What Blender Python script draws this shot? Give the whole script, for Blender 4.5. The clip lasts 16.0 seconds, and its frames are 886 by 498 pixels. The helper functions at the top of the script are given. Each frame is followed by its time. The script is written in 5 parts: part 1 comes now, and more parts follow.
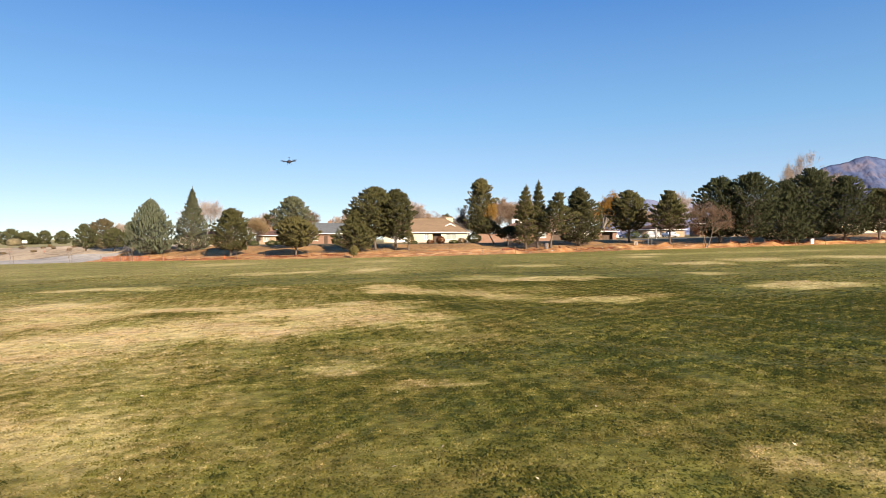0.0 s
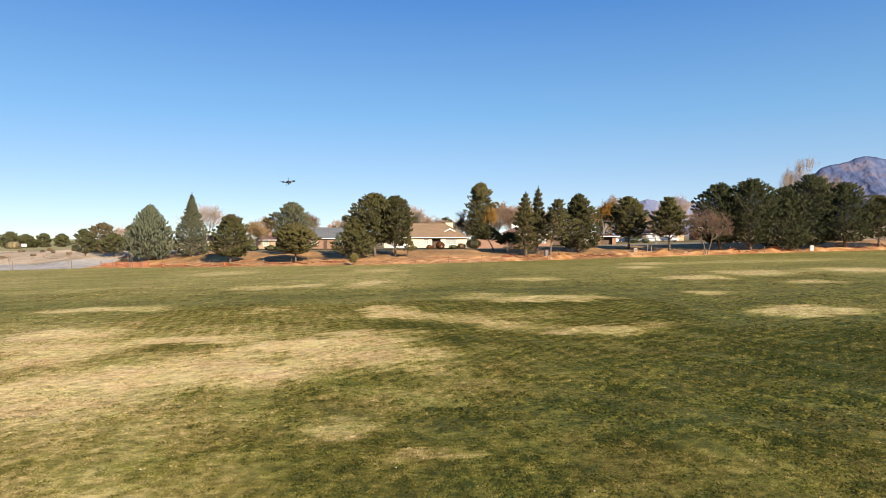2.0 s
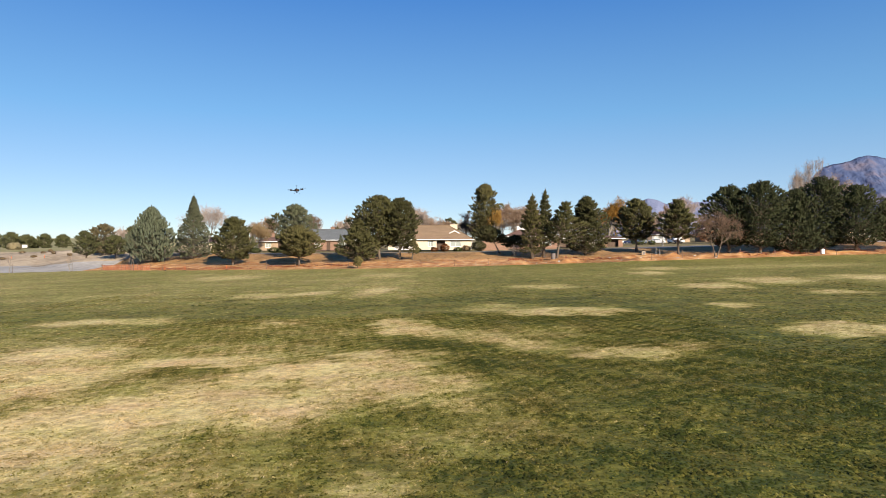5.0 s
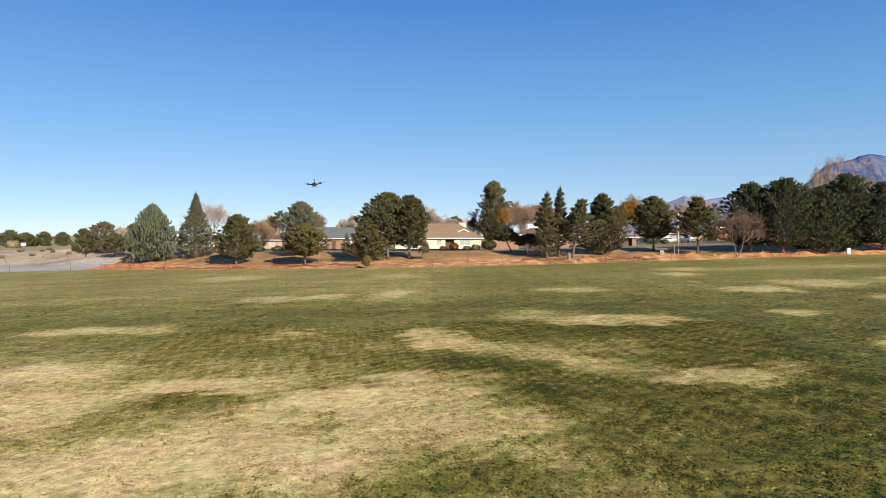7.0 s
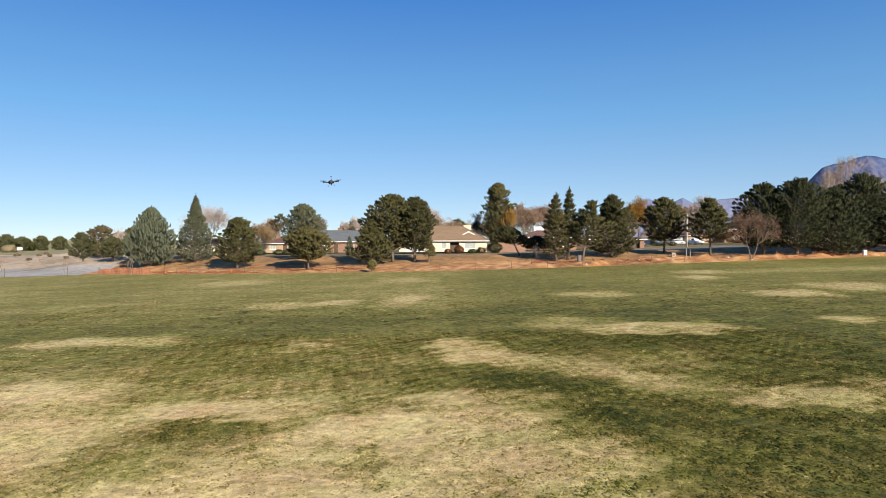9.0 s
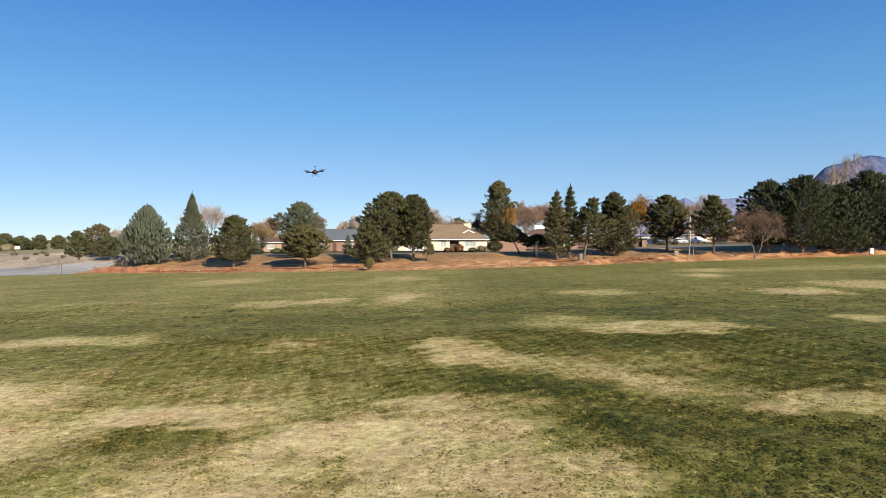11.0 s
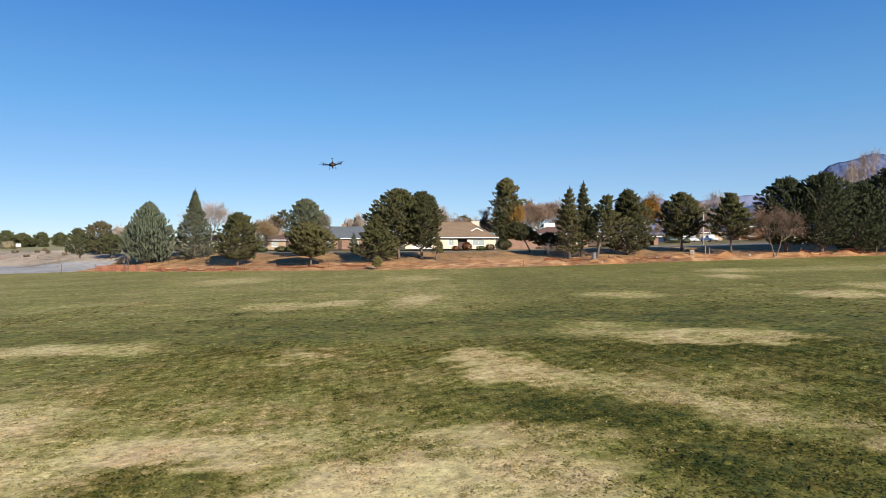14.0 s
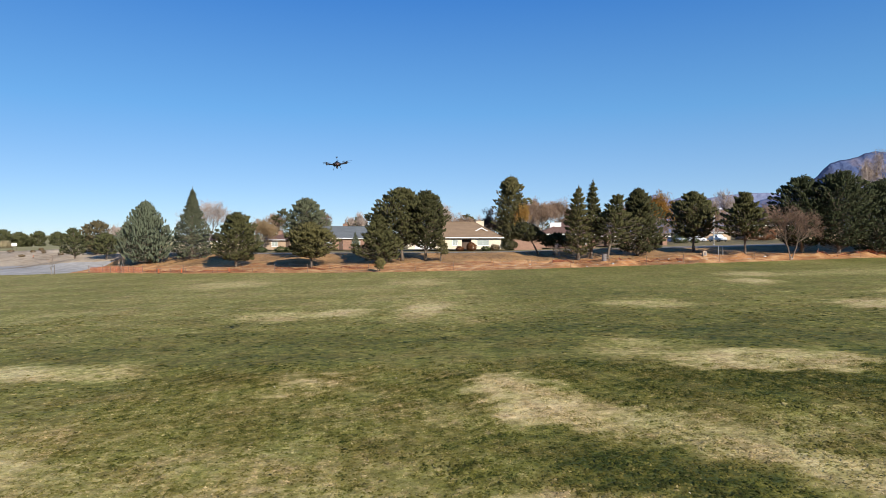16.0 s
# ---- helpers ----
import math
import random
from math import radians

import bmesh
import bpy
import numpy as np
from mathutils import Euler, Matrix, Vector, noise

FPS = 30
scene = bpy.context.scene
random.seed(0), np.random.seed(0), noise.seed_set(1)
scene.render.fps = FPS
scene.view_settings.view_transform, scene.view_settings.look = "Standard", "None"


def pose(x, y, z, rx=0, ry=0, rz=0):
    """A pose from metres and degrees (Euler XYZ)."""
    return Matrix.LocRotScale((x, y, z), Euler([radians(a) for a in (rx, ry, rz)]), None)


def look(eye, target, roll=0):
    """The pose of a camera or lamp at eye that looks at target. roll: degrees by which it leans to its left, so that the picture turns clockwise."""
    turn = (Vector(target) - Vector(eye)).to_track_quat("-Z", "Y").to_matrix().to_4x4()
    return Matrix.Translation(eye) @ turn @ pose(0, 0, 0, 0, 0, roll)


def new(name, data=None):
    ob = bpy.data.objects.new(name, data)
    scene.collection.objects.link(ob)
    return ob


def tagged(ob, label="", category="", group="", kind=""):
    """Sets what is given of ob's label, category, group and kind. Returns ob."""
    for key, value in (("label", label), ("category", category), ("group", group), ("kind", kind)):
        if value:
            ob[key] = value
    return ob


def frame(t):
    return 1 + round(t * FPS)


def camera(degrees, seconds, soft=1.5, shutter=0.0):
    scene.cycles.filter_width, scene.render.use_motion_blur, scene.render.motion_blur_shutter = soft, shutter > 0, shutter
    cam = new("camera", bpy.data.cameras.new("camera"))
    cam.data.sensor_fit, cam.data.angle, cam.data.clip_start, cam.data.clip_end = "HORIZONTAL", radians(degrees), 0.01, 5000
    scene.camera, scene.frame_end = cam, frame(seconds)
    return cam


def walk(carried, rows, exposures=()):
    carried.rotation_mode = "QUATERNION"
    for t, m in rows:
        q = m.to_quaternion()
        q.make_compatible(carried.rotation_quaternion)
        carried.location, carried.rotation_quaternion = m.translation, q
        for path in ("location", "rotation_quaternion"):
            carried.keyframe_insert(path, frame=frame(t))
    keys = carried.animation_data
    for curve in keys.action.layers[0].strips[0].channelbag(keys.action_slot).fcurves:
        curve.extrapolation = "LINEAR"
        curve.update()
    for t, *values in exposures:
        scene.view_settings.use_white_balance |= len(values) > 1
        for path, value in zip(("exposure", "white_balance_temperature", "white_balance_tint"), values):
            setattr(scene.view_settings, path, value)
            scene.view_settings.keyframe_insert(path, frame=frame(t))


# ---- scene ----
cam = camera(68, 16.0, soft=0.8)
PATH = [
    (0, (2.717, -3.506, 2.757), (1.825, 16.474, 2.454), 0.00),
    (0.5, (2.704, -3.497, 3.103), (1.821, 16.483, 2.800), 0.00),
    (1, (2.722, -3.492, 3.425), (1.840, 16.488, 3.122), 0.00),
    (1.5, (2.724, -3.483, 3.743), (1.852, 16.497, 3.430), 0.00),
    (2, (2.730, -3.474, 4.055), (1.848, 16.496, 3.742), 0.00),
    (2.5, (2.738, -3.462, 4.330), (1.855, 16.518, 4.027), 0.00),
    (3, (2.606, -3.449, 4.537), (1.714, 16.532, 4.233), 0.00),
    (3.5, (2.398, -3.399, 4.702), (1.505, 16.581, 4.409), 0.00),
    (6, (1.187, 0.036, 4.756), (0.217, 20.006, 4.371), 0.10),
    (6.5, (0.628, 1.087, 4.791), (-0.382, 21.057, 4.395), 0.10),
    (7, (-0.159, 2.240, 4.824), (-1.099, 22.210, 4.430), 0.10),
    (7.5, (-0.948, 3.397, 4.814), (-1.809, 23.378, 4.432), 0.10),
    (8, (-1.430, 4.083, 4.773), (-2.282, 24.063, 4.421), 0.00),
    (8.5, (-1.693, 4.577, 4.781), (-2.555, 24.556, 4.469), 0.00),
    (9, (-1.763, 4.979, 4.769), (-2.646, 24.959, 4.466), -0.10),
    (11.5, (-1.266, 7.155, 4.438), (-2.238, 27.125, 4.133), -0.10),
    (12, (-1.420, 7.428, 4.473), (-2.432, 27.408, 4.177), -0.10),
    (12.5, (-1.740, 7.817, 4.507), (-2.772, 27.787, 4.200), 0.00),
    (13, (-2.041, 8.337, 4.550), (-3.073, 28.307, 4.223), 0.00),
    (13.5, (-2.357, 8.940, 4.561), (-3.378, 28.920, 4.205), 0.00),
    (14, (-2.637, 9.649, 4.557), (-3.648, 29.619, 4.180), 0.00),
    (14.5, (-2.916, 10.485, 4.560), (-3.926, 30.455, 4.164), 0.00),
    (15, (-3.143, 11.380, 4.571), (-4.153, 31.350, 4.154), 0.00),
    (15.5, (-3.381, 12.167, 4.778), (-4.380, 32.136, 4.341), 0.00),
    (16, (-3.541, 13.018, 4.990), (-4.560, 32.989, 4.553), 0.00),
]
walk(cam, [(t, look(e, a, r)) for t, e, a, r in PATH], [(0, 1.16, 7450, 14.5), (3.5, 1.01, 7050, 12.5), (9, 0.87, 6650, 11), (16, 0.75, 6150, 10)])

# ---- daylight: clear sky, sun behind the camera to its right ----
SUN_AZ, SUN_EL = radians(146.5), radians(25.5)
world = bpy.data.worlds.new("sky")
scene.world = world
world.use_nodes = True
wn = world.node_tree.nodes
sky = wn.new("ShaderNodeTexSky")
sky.sky_type, sky.sun_disc = "NISHITA", False
sky.sun_elevation, sky.sun_rotation = SUN_EL, SUN_AZ
sky.altitude, sky.air_density, sky.dust_density, sky.ozone_density = 2000, 0.75, 0.0, 2.5
wn["Background"].inputs[1].default_value = 0.092
deep = wn.new("ShaderNodeHueSaturation")
deep.inputs["Saturation"].default_value, deep.inputs["Value"].default_value = 1.15, 1.0
tint = wn.new("ShaderNodeMix")
tint.data_type, tint.blend_type = "RGBA", "MULTIPLY"
tint.inputs["Factor"].default_value = 1.0
tint.inputs["B"].default_value = (0.95, 0.99, 1.03, 1)
world.node_tree.links.new(sky.outputs[0], tint.inputs["A"])
world.node_tree.links.new(tint.outputs["Result"], deep.inputs["Color"])
even = wn.new("ShaderNodeMix")
even.data_type = "RGBA"
even.inputs["Factor"].default_value = 0.68
# clear mountain air: pale blue at the horizon, deep blue higher up
aloft = wn.new("ShaderNodeTexCoord")
split = wn.new("ShaderNodeSeparateXYZ")
world.node_tree.links.new(aloft.outputs["Generated"], split.inputs[0])
air = wn.new("ShaderNodeValToRGB")
stops = air.color_ramp.elements
for p, c in ((0.0, (2.5, 2.95, 3.4)), (0.05, (2.25, 3.05, 3.8)), (0.18, (1.05, 2.55, 4.3)), (0.35, (0.30, 1.36, 3.9)), (1.0, (0.2, 0.75, 2.3))):
    e = stops[0] if p == 0 else (stops[-1] if p == 1 else stops.new(p))
    e.position, e.color = p, (*[v / 6 for v in c], 1)
world.node_tree.links.new(split.outputs["Z"], air.inputs[0])
lift = wn.new("ShaderNodeVectorMath")
lift.operation = "SCALE"
lift.inputs["Scale"].default_value = 6.0
world.node_tree.links.new(air.outputs[0], lift.inputs[0])
world.node_tree.links.new(lift.outputs[0], even.inputs["B"])
world.node_tree.links.new(deep.outputs[0], even.inputs["A"])
world.node_tree.links.new(even.outputs["Result"], wn["Background"].inputs[0])
lamp = bpy.data.lights.new("sun", "SUN")
lamp.energy, lamp.angle, lamp.color = 5.0, radians(0.55), (1.0, 0.92, 0.80)
sun = new("sun", lamp)
to_sun = Vector((math.sin(SUN_AZ) * math.cos(SUN_EL), math.cos(SUN_AZ) * math.cos(SUN_EL), math.sin(SUN_EL)))
sun.matrix_world = look(to_sun * 60, (0, 0, 0))


# ---- materials ----
def material(name, colors, scale=3.0, detail=6.0, rough=0.9, bump=0.0, bump_scale=20.0, metal=0.0, big=0.0, island=0.0, spec=0.3, stretch=(1, 1, 1)):
    """Noise between colours, with a second, larger noise and fine relief; island: spread between loose pieces."""
    colors = [tuple(v * (0.75 if max(c) < 0.6 else 0.9) for v in c) for c in colors]
    m = bpy.data.materials.new(name)
    m.use_nodes = True
    nt = m.node_tree
    n, l = nt.nodes, nt.links
    b = n["Principled BSDF"]
    b.inputs["Roughness"].default_value, b.inputs["Metallic"].default_value = rough, metal
    b.inputs["Specular IOR Level"].default_value = spec
    co = n.new("ShaderNodeTexCoord")
    mp = n.new("ShaderNodeMapping")
    mp.inputs["Scale"].default_value = stretch
    l.new(co.outputs["Object"], mp.inputs[0])
    no = n.new("ShaderNodeTexNoise")
    no.inputs["Scale"].default_value, no.inputs["Detail"].default_value = scale, detail
    l.new(mp.outputs[0], no.inputs["Vector"])
    ramp = n.new("ShaderNodeValToRGB")
    els = ramp.color_ramp.elements
    for i, c in enumerate(colors):
        p = 0.3 + 0.4 * i / max(1, len(colors) - 1)
        e = els[i] if i < 2 else els.new(p)
        e.position, e.color = p, (*c, 1)
    if len(colors) == 1:
        els[1].color = (*[min(1, v * 1.12) for v in colors[0]], 1)
    l.new(no.outputs[0], ramp.inputs[0])
    out = ramp.outputs[0]
    hsv = n.new("ShaderNodeHueSaturation")
    l.new(out, hsv.inputs["Color"])
    val = n.new("ShaderNodeMath")
    val.operation = "ADD"
    val.inputs[0].default_value, val.inputs[1].default_value = 1.0, 0.0
    if big:
        n2 = n.new("ShaderNodeTexNoise")
        n2.inputs["Scale"].default_value = scale / 9
        l.new(mp.outputs[0], n2.inputs["Vector"])
        r2 = n.new("ShaderNodeMapRange")
        r2.inputs[1].default_value, r2.inputs[2].default_value, r2.inputs[3].default_value, r2.inputs[4].default_value = 0.3, 0.7, 1 - big, 1 + big
        l.new(n2.outputs[0], r2.inputs[0])
        l.new(r2.outputs[0], val.inputs[0])
    if island:
        g = n.new("ShaderNodeNewGeometry")
        r3 = n.new("ShaderNodeMapRange")
        r3.inputs[3].default_value, r3.inputs[4].default_value = -island, island
        l.new(g.outputs["Random Per Island"], r3.inputs[0])
        l.new(r3.outputs[0], val.inputs[1])
    l.new(val.outputs[0], hsv.inputs["Value"])
    l.new(hsv.outputs[0], b.inputs["Base Color"])
    if bump:
        n3 = n.new("ShaderNodeTexNoise")
        n3.inputs["Scale"].default_value, n3.inputs["Detail"].default_value = bump_scale, 8
        l.new(mp.outputs[0], n3.inputs["Vector"])
        bp = n.new("ShaderNodeBump")
        bp.inputs["Strength"].default_value, bp.inputs["Distance"].default_value = bump, 1.0 / bump_scale
        l.new(n3.outputs[0], bp.inputs["Height"])
        l.new(bp.outputs[0], b.inputs["Normal"])
    return m


def foliage(name, dark, light, through_light=0.08, spread=0.16):
    """Needles or leaves: colour differs from tuft to tuft, some light passes through."""
    m = material(name, [dark, light], scale=6.0, detail=5, rough=0.7, island=spread, spec=0.15, bump=0.8, bump_scale=9.0)
    n, l = m.node_tree.nodes, m.node_tree.links
    b, outn = n["Principled BSDF"], n["Material Output"]
    tr = n.new("ShaderNodeBsdfTranslucent")
    l.new(b.inputs["Base Color"].links[0].from_socket, tr.inputs[0])
    mix = n.new("ShaderNodeMixShader")
    mix.inputs[0].default_value = through_light
    l.new(b.outputs[0], mix.inputs[1])
    l.new(tr.outputs[0], mix.inputs[2])
    l.new(mix.outputs[0], outn.inputs[0])
    return m


def lawn(name, blades):
    """Turf: green where it is watered, straw where it has dried, by the mesh's attribute "dry", broken up by fine noise."""
    m = bpy.data.materials.new(name)
    m.use_nodes = True
    n, l = m.node_tree.nodes, m.node_tree.links
    b = n["Principled BSDF"]
    b.inputs["Roughness"].default_value, b.inputs["Specular IOR Level"].default_value = 0.85, 0.15
    at = n.new("ShaderNodeAttribute")
    at.attribute_name = "dry"
    co = n.new("ShaderNodeTexCoord")

    def tex(scale, detail, rough=0.6):
        t = n.new("ShaderNodeTexNoise")
        t.inputs["Scale"].default_value, t.inputs["Detail"].default_value, t.inputs["Roughness"].default_value = scale, detail, rough
        l.new(co.outputs["Object"], t.inputs["Vector"])
        return t.outputs[0]

    def calc(op, a, c):
        k = n.new("ShaderNodeMath")
        k.operation = op
        for i, v in enumerate((a, c)):
            if isinstance(v, (int, float)):
                k.inputs[i].default_value = v
            else:
                l.new(v, k.inputs[i])
        return k.outputs[0]

    fine = calc("MULTIPLY", calc("SUBTRACT", tex(2.6, 6, 0.7), 0.5), 0.9 if blades else 1.2)
    mid = calc("MULTIPLY", calc("SUBTRACT", tex(0.7, 8, 0.72), 0.5), 0.75)
    dry = calc("ADD", calc("ADD", at.outputs["Fac"], fine), mid)
    if blades:
        g = n.new("ShaderNodeNewGeometry")
        dry = calc("ADD", dry, calc("MULTIPLY", calc("SUBTRACT", g.outputs["Random Per Island"], 0.5), 0.10))
    ramp = n.new("ShaderNodeValToRGB")
    els = ramp.color_ramp.elements
    els[0].position, els[0].color = 0.0, (0.049, 0.059, 0.011, 1)
    els[1].position, els[1].color = 1.0, (0.585, 0.452, 0.216, 1)
    for p, c in ((0.25, (0.130, 0.117, 0.022, 1)), (0.48, (0.222, 0.190, 0.050, 1)), (0.72, (0.395, 0.310, 0.120, 1))):
        e = els.new(p)
        e.color = c
    l.new(dry, ramp.inputs[0])
    hsv = n.new("ShaderNodeHueSaturation")

    def span(v, lo, hi):
        r = n.new("ShaderNodeMapRange")
        r.inputs[1].default_value, r.inputs[2].default_value, r.inputs[3].default_value, r.inputs[4].default_value = 0.34, 0.64, lo, hi
        l.new(v, r.inputs[0])
        return r.outputs[0]

    # random darkening painted in for shade between tufts, and a grain of single blades
    tuft_shade = span(tex(3.2, 5, 0.68), 0.72, 1.26)
    grain = span(tex(15.0, 4, 0.7), 0.85, 1.20) if blades else span(tex(6.0, 4, 0.6), 0.72, 1.06)
    l.new(calc("MULTIPLY", tuft_shade, grain), hsv.inputs["Value"])
    l.new(span(tex(0.45, 3, 0.6), 0.488, 0.514), hsv.inputs["Hue"])
    l.new(ramp.outputs[0], hsv.inputs["Color"])
    l.new(hsv.outputs[0], b.inputs["Base Color"])
    if blades:
        tr = n.new("ShaderNodeBsdfTranslucent")
        l.new(hsv.outputs[0], tr.inputs[0])
        mix = n.new("ShaderNodeMixShader")
        mix.inputs[0].default_value = 0.42
        l.new(b.outputs[0], mix.inputs[1])
        l.new(tr.outputs[0], mix.inputs[2])
        l.new(mix.outputs[0], n["Material Output"].inputs[0])
    else:
        bp = n.new("ShaderNodeBump")
        bp.inputs["Strength"].default_value, bp.inputs["Distance"].default_value = 0.8, 0.03
        l.new(tex(5.0, 5, 0.65), bp.inputs["Height"])
        l.new(bp.outputs[0], b.inputs["Normal"])
    return m


M = {}
M["turf"], M["blade"] = lawn("turf", False), lawn("grass_blades", True)
M["dirt"] = material("orange_clay", [(0.34, 0.132, 0.042), (0.52, 0.250, 0.095), (0.61, 0.37, 0.17)], scale=0.6, detail=9, big=0.25, bump=0.9, bump_scale=5)
M["bank"] = material("dry_bank_grass", [(0.21, 0.108, 0.038), (0.46, 0.255, 0.100), (0.33, 0.195, 0.070)], scale=1.2, detail=10, big=0.35, bump=0.9, bump_scale=9)
M["yard"] = material("dormant_yard_grass", [(0.14, 0.125, 0.045), (0.30, 0.22, 0.10)], scale=0.5, detail=8, big=0.2, bump=0.5, bump_scale=9)
M["asphalt"] = material("worn_asphalt", [(0.32, 0.295, 0.265), (0.46, 0.43, 0.39)], scale=0.7, detail=9, big=0.15, bump=0.3, bump_scale=40)
# darker copy of the asphalt, tree shade over the street put into its colour
M["street"] = material("tree_shaded_asphalt", [(0.10, 0.09, 0.08), (0.165, 0.15, 0.135)], scale=0.7, detail=9, big=0.15, bump=0.3, bump_scale=40)
M["sand"] = material("desert_sand", [(0.42, 0.31, 0.20), (0.58, 0.46, 0.32), (0.33, 0.24, 0.15)], scale=0.35, detail=11, big=0.4, bump=0.9, bump_scale=3)
M["green"] = material("golf_rough_grass", [(0.22, 0.21, 0.08), (0.38, 0.32, 0.15)], scale=0.12, detail=8, big=0.2, bump=0.4, bump_scale=6)
M["concrete"] = material("concrete", [(0.42, 0.39, 0.35), (0.55, 0.52, 0.47)], scale=1.5, detail=8, big=0.1, bump=0.2, bump_scale=30)
M["bark"] = material("pine_bark", [(0.10, 0.075, 0.055), (0.24, 0.18, 0.13)], scale=5, detail=8, bump=0.9, bump_scale=14, stretch=(1, 1, 0.25))
M["grey_bark"] = material("grey_bark", [(0.20, 0.165, 0.13), (0.36, 0.31, 0.26)], scale=4, detail=8, bump=0.6, bump_scale=14, island=0.15, stretch=(1, 1, 0.3))
M["brown_twig"] = material("brown_twigs", [(0.25, 0.16, 0.105), (0.42, 0.29, 0.20)], scale=1, detail=4, island=0.3)
M["rust_twig"] = material("rusty_twigs", [(0.15, 0.098, 0.066), (0.25, 0.160, 0.108)], scale=1, detail=4, island=0.3)
M["dark_twig"] = material("dark_twigs", [(0.07, 0.05, 0.045), (0.13, 0.095, 0.08)], scale=1, detail=4, island=0.3)
M["pale_twig"] = material("pale_twigs", [(0.34, 0.26, 0.21), (0.50, 0.40, 0.33)], scale=1, detail=4, island=0.25)
M["gold_twig"] = material("golden_twigs", [(0.36, 0.21, 0.05), (0.52, 0.30, 0.08)], scale=1, detail=4, island=0.3)
M["needle_dark"] = foliage("dark_pine_needles", (0.032, 0.034, 0.011), (0.072, 0.067, 0.023))
M["needle_grove"] = foliage("deep_green_pine_needles", (0.028, 0.035, 0.013), (0.062, 0.068, 0.027))
M["needle"] = foliage("pine_needles", (0.051, 0.052, 0.016), (0.109, 0.099, 0.036))
M["needle_olive"] = foliage("olive_pine_needles", (0.069, 0.065, 0.020), (0.141, 0.119, 0.044))
M["needle_blue"] = foliage("blue_cypress_needles", (0.070, 0.085, 0.050), (0.156, 0.172, 0.104))
M["needle_spruce"] = foliage("spruce_needles", (0.072, 0.082, 0.045), (0.156, 0.160, 0.090))
M["needle_far"] = foliage("far_juniper_leaves", (0.055, 0.062, 0.022), (0.120, 0.115, 0.045))
M["needle_young"] = foliage("young_pine_needles", (0.12, 0.105, 0.03), (0.23, 0.19, 0.07))
M["weed"] = foliage("dry_bunch_grass", (0.33, 0.21, 0.105), (0.52, 0.36, 0.19))
M["leaf_gold"] = foliage("golden_leaves", (0.40, 0.20, 0.035), (0.58, 0.31, 0.07), 0.35)
M["leaf_rust"] = foliage("rust_leaves", (0.22, 0.09, 0.04), (0.36, 0.16, 0.07), 0.3)
M["leaf_green"] = foliage("shrub_leaves", (0.063, 0.084, 0.026), (0.139, 0.156, 0.054))
M["leaf_tan"] = foliage("dry_tan_leaves", (0.24, 0.16, 0.08), (0.40, 0.28, 0.15))
M["juniper"] = foliage("brownish_juniper", (0.075, 0.060, 0.027), (0.158, 0.124, 0.058))
M["leaf_straw"] = foliage("pale_straw_leaves", (0.38, 0.31, 0.17), (0.56, 0.47, 0.29))
# rock and hill colours carry the blue haze of distance
M["rock"] = material("haze_tinted_rock", [(0.052, 0.082, 0.190), (0.090, 0.122, 0.230), (0.185, 0.165, 0.222)], scale=0.010, detail=13, big=0.3, bump=0.6, bump_scale=0.022, stretch=(1, 1, 0.6))
M["hill"] = material("haze_tinted_hills", [(0.150, 0.180, 0.290), (0.205, 0.225, 0.335)], scale=0.008, detail=9, bump=0.6, bump_scale=0.02)
M["stucco"] = material("cream_stucco", [(0.60, 0.50, 0.36), (0.70, 0.60, 0.45)], scale=2, detail=8, big=0.06, bump=0.3, bump_scale=40)
M["stucco_tan"] = material("tan_stucco", [(0.40, 0.28, 0.18), (0.50, 0.37, 0.25)], scale=2, detail=8, big=0.08, bump=0.3, bump_scale=40)
M["brick"] = material("brown_brick", [(0.26, 0.15, 0.10), (0.38, 0.23, 0.16)], scale=7, detail=5, big=0.1, bump=0.5, bump_scale=12, stretch=(1, 1, 3))
M["white"] = material("white_paint", [(0.74, 0.72, 0.68), (0.82, 0.80, 0.77)], scale=3, detail=5, rough=0.6)
M["roof_tan"] = material("tan_shingles", [(0.22, 0.145, 0.085), (0.33, 0.225, 0.14)], scale=6, detail=8, big=0.12, bump=0.7, bump_scale=6, stretch=(0.6, 0.6, 4))
M["roof_grey"] = material("grey_shingles", [(0.11, 0.12, 0.125), (0.18, 0.19, 0.195)], scale=6, detail=8, big=0.1, bump=0.7, bump_scale=6, stretch=(0.6, 0.6, 4))
M["roof_brown"] = material("dark_brown_shingles", [(0.11, 0.06, 0.045), (0.19, 0.11, 0.085)], scale=6, detail=8, big=0.1, bump=0.7, bump_scale=6, stretch=(0.6, 0.6, 4))
M["glass"] = material("window_glass", [(0.045, 0.055, 0.06)], scale=2, rough=0.08, spec=0.8)
M["curtain"] = material("pale_curtain_behind_glass", [(0.36, 0.40, 0.36), (0.45, 0.48, 0.43)], scale=6, rough=0.25, spec=0.6, stretch=(6, 1, 0.2))
M["door_dark"] = material("dark_wood_door", [(0.08, 0.05, 0.035), (0.14, 0.09, 0.06)], scale=3, rough=0.6, stretch=(4, 4, 0.5))
M["steel"] = material("galvanised_steel", [(0.40, 0.40, 0.39), (0.52, 0.52, 0.50)], scale=6, rough=0.5, metal=0.6)
M["rust_post"] = material("rusty_steel_post", [(0.16, 0.10, 0.07), (0.26, 0.17, 0.12)], scale=8, rough=0.8)
M["orange"] = material("orange_plastic", [(0.72, 0.15, 0.05), (0.82, 0.24, 0.09)], scale=2, rough=0.6, big=0.1)
M["net"] = material("faded_orange_netting", [(0.42, 0.135, 0.07), (0.55, 0.22, 0.12)], scale=2, rough=0.7, big=0.1)
